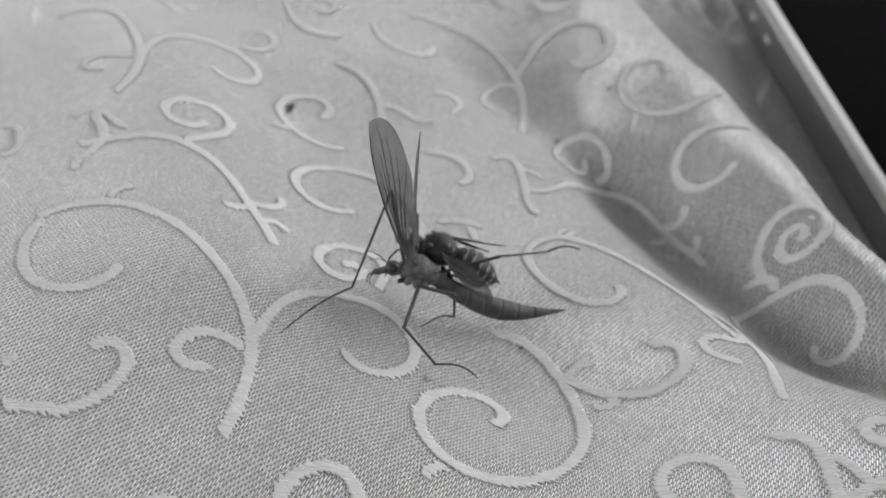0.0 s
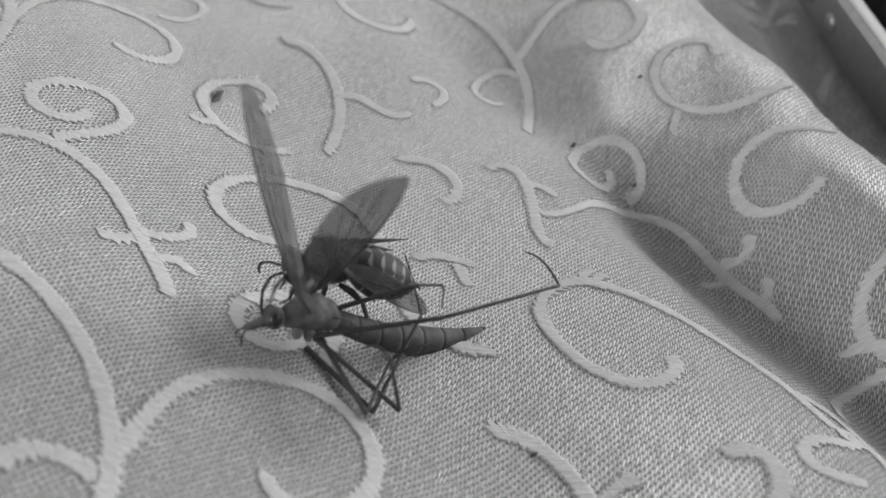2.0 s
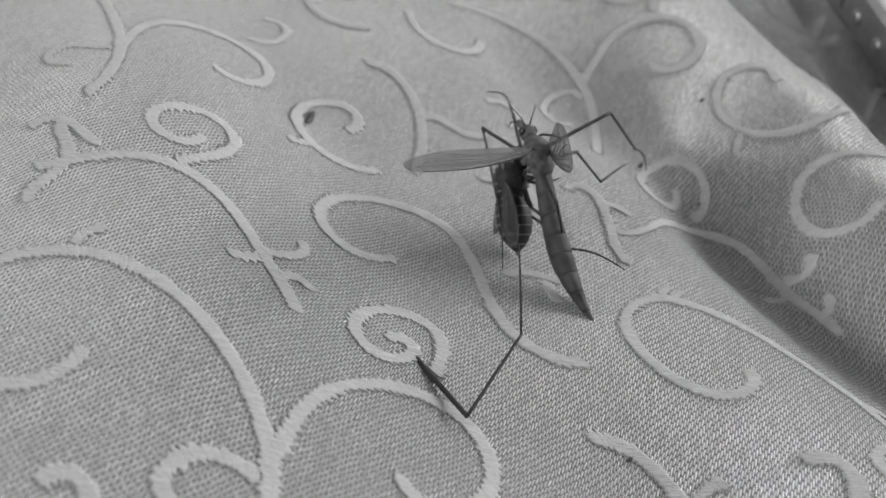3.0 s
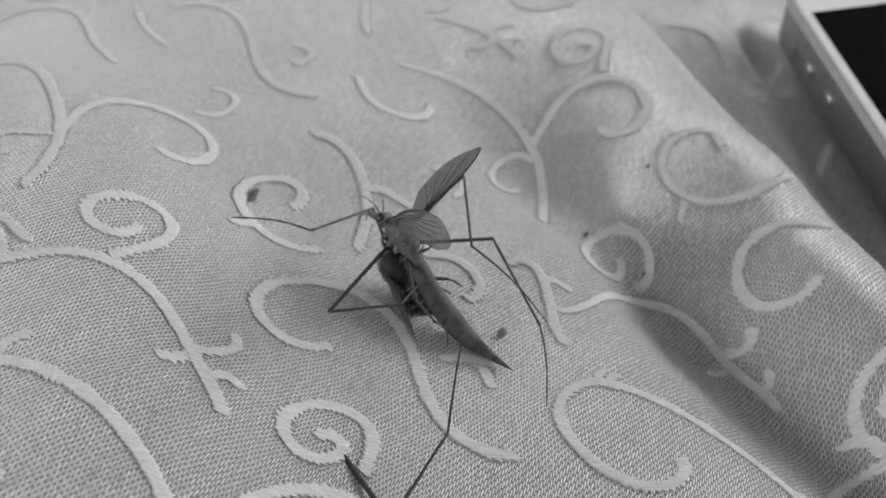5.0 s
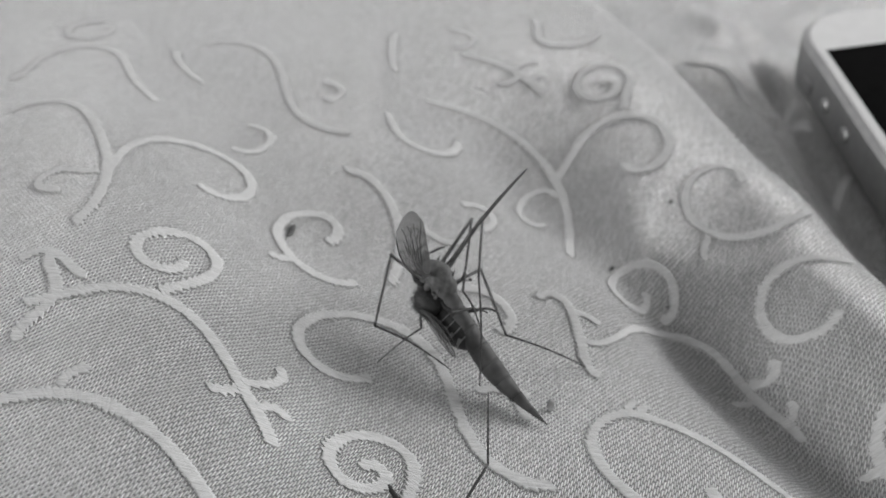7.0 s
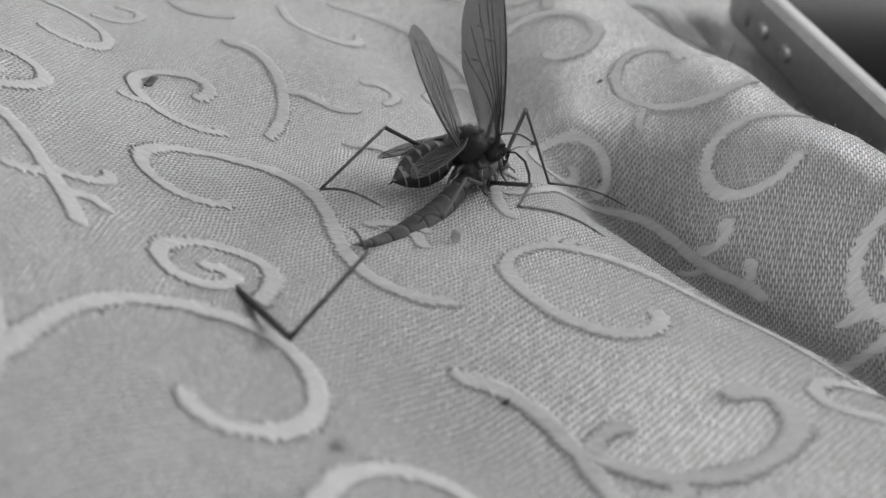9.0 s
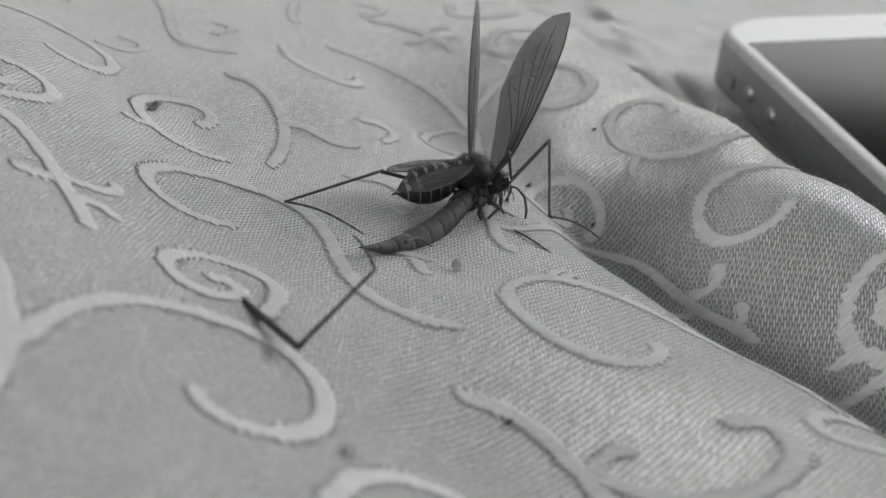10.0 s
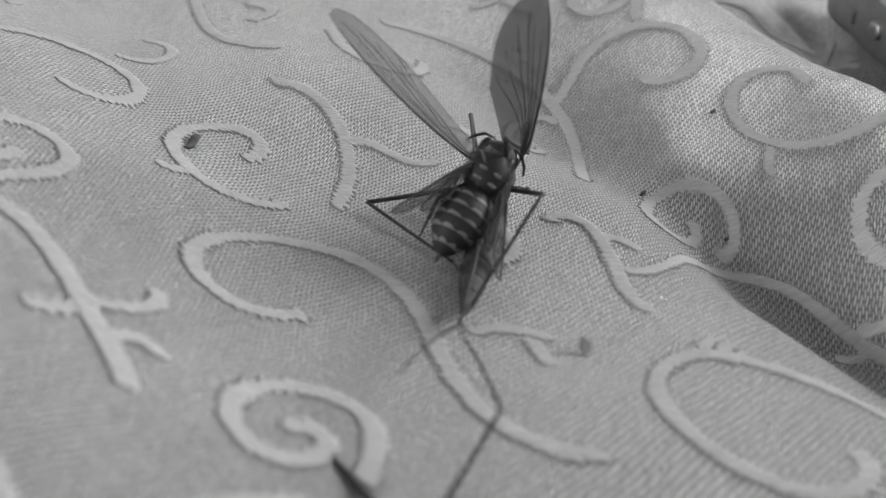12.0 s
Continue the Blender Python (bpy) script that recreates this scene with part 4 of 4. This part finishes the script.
    crane_stance(2.5, (-5.00, -6.39, 3.01), (17.2, -6.6, 137.7), (0.04, 0.63, 0.77, -0.82, -0.42, 0.39), (0.01, -0.07, 1.00, -0.99, -0.11, 0.01),
        (-0.39, 0.89, -0.23, -0.93, 0.23, 0.29, -0.14, -0.98, -0.12),
        (-0.12, -0.45, 0.89, -0.67, -0.53, -0.52, -0.67, 0.62, 0.41),
        (-0.13, 0.62, 0.78, 0.29, -0.89, -0.36, 0.65, -0.74, -0.16),
        (-0.64, 0.73, 0.24, -0.67, 0.60, 0.43, 0.17, -0.79, -0.59),
        (-0.96, 0.26, -0.14, -0.46, 0.74, 0.48, -0.56, 0.65, 0.51))
    wasp_stance(2.5, (-3.67, -5.21, 3.20), (31.7, -12.0, 139.7))
    crane_stance(3, (2.41, -0.32, 8.34), (9.9, -28.0, 109.4), (-0.31, 0.87, 0.38, 0.68, -0.08, 0.73), (-0.52, 0.39, 0.76, 0.17, 0.92, -0.35),
        (0.73, -0.05, -0.68, -0.92, 0.26, 0.28, -0.85, 0.38, 0.37),
        (0.83, -0.35, -0.44, 0.60, -0.43, -0.68, -0.32, 0.64, 0.70),
        (0.31, -0.94, 0.15, -0.03, -0.69, -0.72, -0.58, 0.49, 0.65),
        (0.33, -0.81, -0.49, -0.68, 0.33, 0.65, 0.42, -0.75, -0.51),
        (-0.70, 0.37, 0.62, -0.06, -0.49, -0.87, -0.59, 0.04, 0.81))
    wasp_stance(3, (0.21, -0.33, 5.83), (-86.0, -50.7, 94.7))
    crane_stance(3.2, (2.31, -0.71, 8.85), (9.3, -29.7, 111.3), (-0.25, 0.87, 0.42, 0.71, -0.13, 0.69), (-0.47, 0.38, 0.80, 0.15, 0.92, -0.35),
        (0.67, -0.16, -0.72, -0.90, 0.33, 0.29, -0.80, 0.42, 0.42),
        (0.95, -0.13, -0.30, 0.84, 0.09, -0.53, 0.85, 0.14, -0.51),
        (0.50, -0.84, 0.22, 0.46, -0.88, -0.14, 0.38, -0.90, -0.21),
        (0.23, -0.80, -0.56, -0.83, 0.14, 0.54, -0.65, 0.26, 0.71),
        (-0.95, 0.20, 0.26, -0.52, 0.32, 0.79, 0.21, -0.71, -0.68))
    wasp_stance(3.2, (0.39, -0.80, 6.33), (-81.7, -48.6, 89.2))
    crane_stance(4.8, (-3.70, 3.03, 5.47), (36.5, -7.6, 111.0), (-0.70, 0.39, 0.60, -0.30, 0.61, -0.74), (-0.52, 0.29, 0.80, -0.85, -0.08, -0.52),
        (0.96, -0.25, -0.13, -0.51, 0.85, -0.14, -0.49, 0.86, 0.16),
        (-0.70, 0.58, -0.42, -0.81, 0.17, 0.56, 0.61, -0.75, -0.24),
        (-0.38, -0.67, 0.64, -0.57, 0.80, -0.21, -0.87, 0.46, 0.15),
        (-0.92, 0.14, 0.36, -0.89, 0.43, 0.13, 0.16, -0.92, -0.37),
        (-0.51, 0.79, 0.34, 0.77, -0.41, -0.48, -0.82, 0.38, 0.43))
    wasp_stance(4.8, (-3.89, 2.10, 3.41), (-145.3, -11.0, 127.8))
    crane_stance(5, (-4.35, 3.22, 6.02), (26.8, -18.4, 131.0), (-0.51, 0.61, 0.60, -0.01, 0.70, -0.72), (-0.29, 0.45, 0.85, -0.93, 0.10, -0.36),
        (0.70, -0.66, -0.27, -0.14, 0.99, -0.08, 0.14, 0.98, 0.13),
        (-0.28, 0.77, -0.57, -0.62, 0.16, 0.77, 0.38, -0.88, -0.28),
        (0.01, -0.54, 0.84, -0.78, 0.61, -0.13, -0.83, -0.50, -0.23),
        (-0.60, -0.55, 0.58, -0.97, 0.20, -0.15, -0.71, 0.70, -0.09),
        (-0.75, 0.65, 0.12, -0.56, 0.69, 0.46, 0.10, -0.80, -0.59))
    wasp_stance(5, (-4.87, 2.52, 2.97), (-145.8, -37.2, 136.9))
    crane_stance(5.5, (-2.50, 0.85, 8.28), (28.4, -27.7, 126.3), (-0.27, 0.92, 0.28, 0.49, -0.12, 0.86), (-0.27, 0.41, 0.87, -0.92, 0.17, -0.36),
        (-0.14, 0.99, -0.09, 0.47, -0.05, -0.88, 0.86, -0.37, -0.36),
        (-0.07, 1.00, -0.05, -0.74, 0.62, 0.24, -0.14, -0.96, -0.23),
        (-0.58, -0.54, 0.61, -0.22, 0.96, -0.16, 0.13, -0.85, -0.51),
        (0.13, -0.98, 0.12, -0.75, 0.62, -0.23, -0.73, 0.60, 0.33),
        (-0.79, 0.54, 0.29, -0.03, -0.87, -0.49, -0.85, -0.03, 0.52))
    wasp_stance(5.5, (-4.25, 0.73, 5.60), (-120.1, -26.2, 118.5))
    crane_stance(6, (-0.85, 2.15, 7.04), (14.8, -21.5, 110.6), (-0.32, 0.72, 0.62, 0.36, -0.51, 0.78), (-0.36, 0.28, 0.89, -0.86, -0.48, -0.19),
        (0.97, -0.09, -0.23, -0.54, 0.68, 0.50, 0.43, -0.11, -0.90),
        (0.72, 0.36, -0.59, -1.00, -0.07, -0.04, -0.73, 0.14, 0.67),
        (0.40, -0.89, -0.23, -0.83, 0.51, 0.23, -0.99, -0.08, 0.10),
        (-0.88, -0.08, 0.46, -0.44, 0.69, 0.57, 0.19, -0.52, -0.83),
        (-0.98, 0.11, 0.14, -0.61, 0.42, 0.67, 0.00, -0.92, -0.39))
    wasp_stance(6, (-3.46, 2.42, 5.02), (-109.2, -43.2, 116.8))
    crane_stance(6.5, (-5.08, -0.54, 8.12), (8.0, -25.5, 133.4), (-0.13, 0.73, 0.67, -0.31, -0.67, 0.68), (-0.09, 0.16, 0.98, -0.96, -0.28, -0.04),
        (0.82, -0.47, -0.33, -0.48, 0.81, 0.35, -0.54, 0.74, 0.41),
        (0.78, -0.20, -0.60, -0.69, 0.70, 0.16, -0.86, -0.08, 0.50),
        (0.71, -0.67, -0.22, -0.57, 0.66, 0.50, 0.16, -0.62, -0.77),
        (0.67, -0.73, -0.14, -0.80, 0.49, 0.34, -0.82, -0.53, -0.23),
        (0.80, -0.59, 0.00, -0.93, 0.37, 0.01, -0.93, -0.33, 0.16))
    wasp_stance(6.5, (-6.12, -0.72, 5.11), (-147.9, -18.7, 142.6))
    crane_stance(6.7, (-5.12, -1.12, 8.77), (6.2, -28.6, 137.0), (0.04, 0.65, 0.76, -0.86, -0.37, 0.36), (-0.07, 0.04, 1.00, -0.99, -0.12, -0.07),
        (0.66, -0.32, -0.68, -0.60, 0.79, 0.13, -0.85, -0.00, 0.53),
        (0.41, -0.58, -0.71, -0.65, 0.69, 0.32, -0.28, 0.82, 0.51),
        (0.47, -0.88, -0.09, -0.69, 0.70, 0.20, -0.56, 0.62, 0.55),
        (0.48, -0.87, 0.08, -0.56, 0.79, 0.25, -0.84, 0.39, -0.37),
        (0.24, -0.87, -0.43, -0.77, 0.57, 0.28, -0.79, -0.61, -0.00))
    wasp_stance(6.7, (-5.65, -1.19, 5.71), (-146.8, -16.8, 141.2))
    crane_stance(8.3, (6.36, 4.24, 3.44), (-21.4, -10.6, 76.8), (-0.59, -0.12, 0.79, 0.46, -0.86, 0.21), (-0.13, -0.03, 0.99, -0.53, -0.84, -0.10),
        (-0.59, 0.27, 0.76, -0.95, 0.14, 0.27, -0.75, -0.64, 0.18),
        (0.98, 0.17, -0.12, -0.83, -0.10, 0.56, 0.65, 0.51, -0.56),
        (-0.54, -0.74, 0.40, 0.32, 0.19, -0.93, -0.75, -0.66, -0.03),
        (-0.86, -0.24, 0.44, -0.85, -0.42, 0.32, 0.81, 0.22, -0.54),
        (-0.98, 0.14, 0.14, -0.80, -0.42, 0.42, 0.72, 0.10, -0.69))
    wasp_stance(8.3, (2.88, 3.31, 4.30), (-39.7, -19.7, 71.1))
    crane_stance(8.5, (8.97, 1.02, 1.41), (-10.9, -0.3, 56.6), (-0.64, -0.22, 0.73, 0.47, -0.87, 0.14), (-0.31, -0.15, 0.94, -0.41, -0.87, -0.28),
        (-0.37, 0.78, 0.50, -0.88, -0.41, -0.24, -0.69, -0.68, 0.25),
        (0.67, 0.16, 0.73, -0.87, -0.48, -0.09, 0.67, 0.49, -0.56),
        (0.98, -0.11, 0.17, 0.77, -0.38, -0.52, -0.40, -0.89, 0.20),
        (-0.63, -0.62, 0.46, 0.72, 0.35, -0.60, -0.44, -0.89, -0.07),
        (-0.95, 0.30, 0.07, -0.61, -0.77, 0.20, 0.87, 0.33, -0.38))
    wasp_stance(8.5, (6.85, 0.21, 3.50), (-13.2, -18.3, 36.0))
    crane_stance(9, (8.98, 1.24, 0.83), (-12.3, 2.6, 53.5), (-0.69, -0.21, 0.69, 0.36, -0.93, 0.08), (-0.26, -0.28, 0.92, -0.47, -0.80, -0.38),
        (-0.42, 0.70, 0.57, -0.97, -0.08, -0.23, -0.38, -0.92, 0.05),
        (0.66, -0.01, 0.75, -0.86, -0.47, -0.18, 0.91, 0.21, -0.36),
        (0.89, 0.13, 0.43, -0.70, -0.57, -0.44, 0.84, -0.27, -0.46),
        (-0.59, -0.78, 0.21, -0.89, -0.43, 0.16, 0.85, -0.17, -0.50),
        (-0.84, -0.42, 0.34, -0.91, -0.42, 0.04, 0.64, 0.70, -0.32))
    wasp_stance(9, (7.84, 1.06, 3.12), (-12.2, -15.1, 22.9))
    crane_stance(9.5, (9.21, 1.78, 0.03), (-15.4, 8.1, 49.9), (-0.69, -0.32, 0.65, 0.42, -0.91, -0.01), (-0.34, -0.47, 0.82, -0.36, -0.74, -0.57),
        (-0.43, 0.59, 0.69, -0.94, 0.06, -0.33, -0.45, -0.89, -0.10),
        (0.78, 0.11, 0.62, -0.84, -0.51, -0.16, 0.80, 0.50, -0.32),
        (0.84, 0.05, 0.54, -0.64, -0.50, -0.58, 0.97, 0.04, -0.23),
        (-0.57, -0.74, 0.36, 0.76, 0.22, -0.61, -0.71, -0.70, 0.01),
        (-0.95, -0.32, -0.05, -0.87, -0.45, 0.17, 0.63, 0.76, -0.16))
    wasp_stance(9.5, (8.69, 1.71, 1.99), (-8.0, -12.9, 4.2))
    crane_stance(10, (9.22, 3.87, 1.16), (-15.9, 2.5, 53.2), (-0.39, -0.35, 0.85, 0.42, -0.89, -0.17), (-0.20, -0.61, 0.77, -0.57, -0.56, -0.60),
        (-0.54, 0.74, 0.39, -0.97, 0.24, -0.04, -0.22, -0.96, -0.19),
        (-0.43, -0.72, 0.55, 0.78, 0.48, -0.41, -0.88, -0.48, 0.02),
        (0.90, -0.17, 0.39, -0.78, -0.35, -0.52, 0.89, -0.02, -0.45),
        (-0.79, -0.59, 0.14, 0.73, 0.61, -0.30, -0.40, -0.90, -0.20),
        (-0.99, 0.10, -0.08, -0.81, -0.54, 0.21, 0.86, 0.41, -0.30))
    wasp_stance(10, (8.43, 3.38, 2.87), (-9.6, -9.7, 16.5))
    crane_stance(10.5, (8.37, 3.87, 1.32), (10.5, 2.2, 56.4), (-0.50, 0.43, 0.76, 0.00, -0.87, 0.49), (-0.25, -0.29, 0.92, -0.71, -0.60, -0.38),
        (0.12, 0.62, 0.77, 0.00, 0.44, -0.90, -0.83, -0.56, 0.06),
        (-0.75, 0.45, 0.48, -0.91, -0.41, 0.07, -0.78, -0.49, 0.39),
        (-0.42, -0.54, 0.73, -1.00, -0.08, -0.03, -0.98, -0.14, 0.16),
        (-0.42, -0.28, 0.86, 0.56, -0.21, -0.80, 0.75, -0.64, -0.17),
        (-0.85, -0.24, 0.46, 0.82, 0.03, -0.58, -0.67, -0.60, 0.44))
    wasp_stance(10.5, (7.88, 1.06, 2.95), (13.7, -7.2, 14.6))
    crane_stance(11, (1.30, 7.39, 2.53), (7.4, -2.6, 88.9), (-0.36, 0.84, 0.40, 0.06, -0.40, 0.91), (-0.30, 0.15, 0.94, -0.82, -0.55, -0.17),
        (0.73, 0.61, 0.31, -0.90, -0.31, -0.31, -0.93, -0.02, 0.37),
        (-0.37, 0.45, 0.81, 0.40, 0.43, -0.81, -0.96, -0.15, 0.25),
        (-0.58, -0.64, 0.50, -0.98, -0.14, 0.17, -0.88, 0.48, -0.02),
        (-0.53, 0.39, 0.76, 0.74, -0.48, -0.47, 0.95, -0.18, -0.26),
        (-0.96, 0.27, -0.08, -0.87, 0.06, 0.48, -0.83, -0.07, 0.56))
    wasp_stance(11, (1.0, 1.7, 5.6), (12, -36, 69))
    crane_stance(11.5, (2.48, 7.41, 2.39), (9.0, -1.2, 82.7), (-0.41, 0.75, 0.52, -0.04, -0.59, 0.81), (-0.30, 0.20, 0.93, -0.80, -0.58, -0.14),
        (0.79, 0.54, 0.29, -0.94, -0.23, -0.26, -1.00, 0.01, -0.05),
        (-0.52, 0.31, 0.80, 0.65, -0.01, -0.76, -0.96, -0.07, 0.27),
        (-0.61, 0.10, 0.79, 0.63, -0.24, -0.74, -0.77, -0.63, -0.06),
        (-0.68, -0.14, 0.72, 0.84, -0.26, -0.47, -0.90, 0.09, 0.42),
        (-0.78, 0.60, 0.20, -0.84, 0.20, 0.51, 0.74, 0.17, -0.65))
    wasp_stance(11.5, (1.87, 1.5, 5.3), (30, -36, 59))
    crane_stance(12, (2.66, 8.17, 2.40), (10.1, -0.6, 78.3), (-0.40, 0.67, 0.63, -0.00, -0.68, 0.73), (-0.39, 0.05, 0.92, -0.82, -0.48, -0.32),
        (-0.33, 0.92, -0.23, -0.66, -0.74, 0.09, -0.94, -0.18, 0.31),
        (0.94, 0.28, 0.21, -0.98, -0.14, 0.16, -0.90, -0.12, 0.41),
        (-0.84, -0.27, 0.48, -0.87, 0.29, -0.40, -0.86, 0.02, 0.51),
        (-0.60, 0.09, 0.80, 0.85, -0.17, -0.49, 0.97, -0.02, -0.25),
        (-0.99, 0.08, 0.15, -1.00, -0.01, 0.08, -0.92, 0.21, 0.34))
    wasp_stance(12, (1.64, 3.80, 5.26), (34, -31, 53))
    times = [k / 10 for k in range(121)]
    body, wasp_keys = [], []
    wing_keys = {"left": [], "right": []}
    leg_keys = [([], [], []) for _ in fly_legs]
    for t in times:
        a, b, f = between(FLY, t)
        body.append((t, blend_pose(a, b, f)))
        for key, slot, side in (("left", 3, 1), ("right", 4, -1)):
            x = mixed(a[slot][:3], b[slot][:3], f)
            z = mixed(a[slot][3:], b[slot][3:], f)
            wing_keys[key].append((t, Matrix.Translation(Vector((0.4, side * 0.9, 0.9)) * MM) @ along(x, z)))
        for n, hip in enumerate(HIPS):
            joint = Vector(hip)
            for k, length in enumerate((FEMUR, TIBIA, TARSUS)):
                d = mixed(a[5][n][3 * k:3 * k + 3], b[5][n][3 * k:3 * k + 3], f)
                leg_keys[n][k].append((t, Matrix.Translation(joint * MM) @ along(d)))
                joint = joint + d * length
        a, b, f = between(WASP_ROWS, t)
        wasp_keys.append((t, blend_pose(a, b, f)))
    walk(crane_fly, body)
    walk(wasp, wasp_keys)
    for key in wing_keys:
        walk(fly_wings[key], wing_keys[key])
    for pieces, keys in zip(fly_legs, leg_keys):
        for piece, rows in zip(pieces, keys):
            walk(piece, rows)
    stuck = Matrix.Translation(Vector((-15.0, 0.0, -0.9)) * MM) @ pose(0, 0, 0, 150, 0, 0)
    dropped = Matrix.Translation(on_cloth(5.3, -3.8, 0.05)) @ pose(0, 0, 0, 0, 0, 30)
    walk(flake, [(t, m @ stuck) for t, m in body if t <= 3.8] + [(4.5, dropped), (5.4, dropped), (6.2, FLAKE_REST), (12.0, FLAKE_REST)])
    still = Matrix.Translation(lost_knee * MM)
    held = Matrix.Translation(Vector((-2.4, -27.0, 2.7)) * MM) @ pose(0, 0, 0, 6, 4, 10)
    # before it comes off, the leg is drawn up along the far side of the body
    root, ankle = Vector((-4.0, 6.6, -0.8)), Vector((4.1, 6.9, 1.6))
    own = along(root, root.cross(ankle))
    tucked = Matrix.Translation(Vector((-4.2, -4.6, -0.6)) * MM) @ along((4.4, 3.8, -0.4), (0.1, -0.3, 1.0)) @ own.inverted()
    carried = [(t, m @ tucked) for t, m in body if t in (0.0, 0.5, 1.0, 1.5)]
    foot_way = [(0, (-0.04, 1.00, -0.07)), (2, (-0.04, 1.00, -0.07)), (2.5, (-0.04, 1.00, -0.07)), (3, (-0.04, 0.60, 0.80)), (5, (0.15, 0.68, 0.72)), (5.5, (0.12, 0.97, 0.21)), (6.5, (0.04, 0.97, 0.24)), (8.5, (-0.08, 0.90, -0.42)), (9.5, (-0.28, 0.96, -0.08)), (10.5, (-0.14, 0.98, -0.16)), (11.5, (-0.07, 0.99, -0.10)), (12, (-0.23, 0.97, -0.04))]
    walk(lost_foot, [(t, Matrix.Translation(lost_ankle * MM) @ along(d)) for t, d in foot_way])
    walk(lost_leg, carried + [(2.0, held), (2.4, still), (7.0, still), (12.0, still)])


motions()
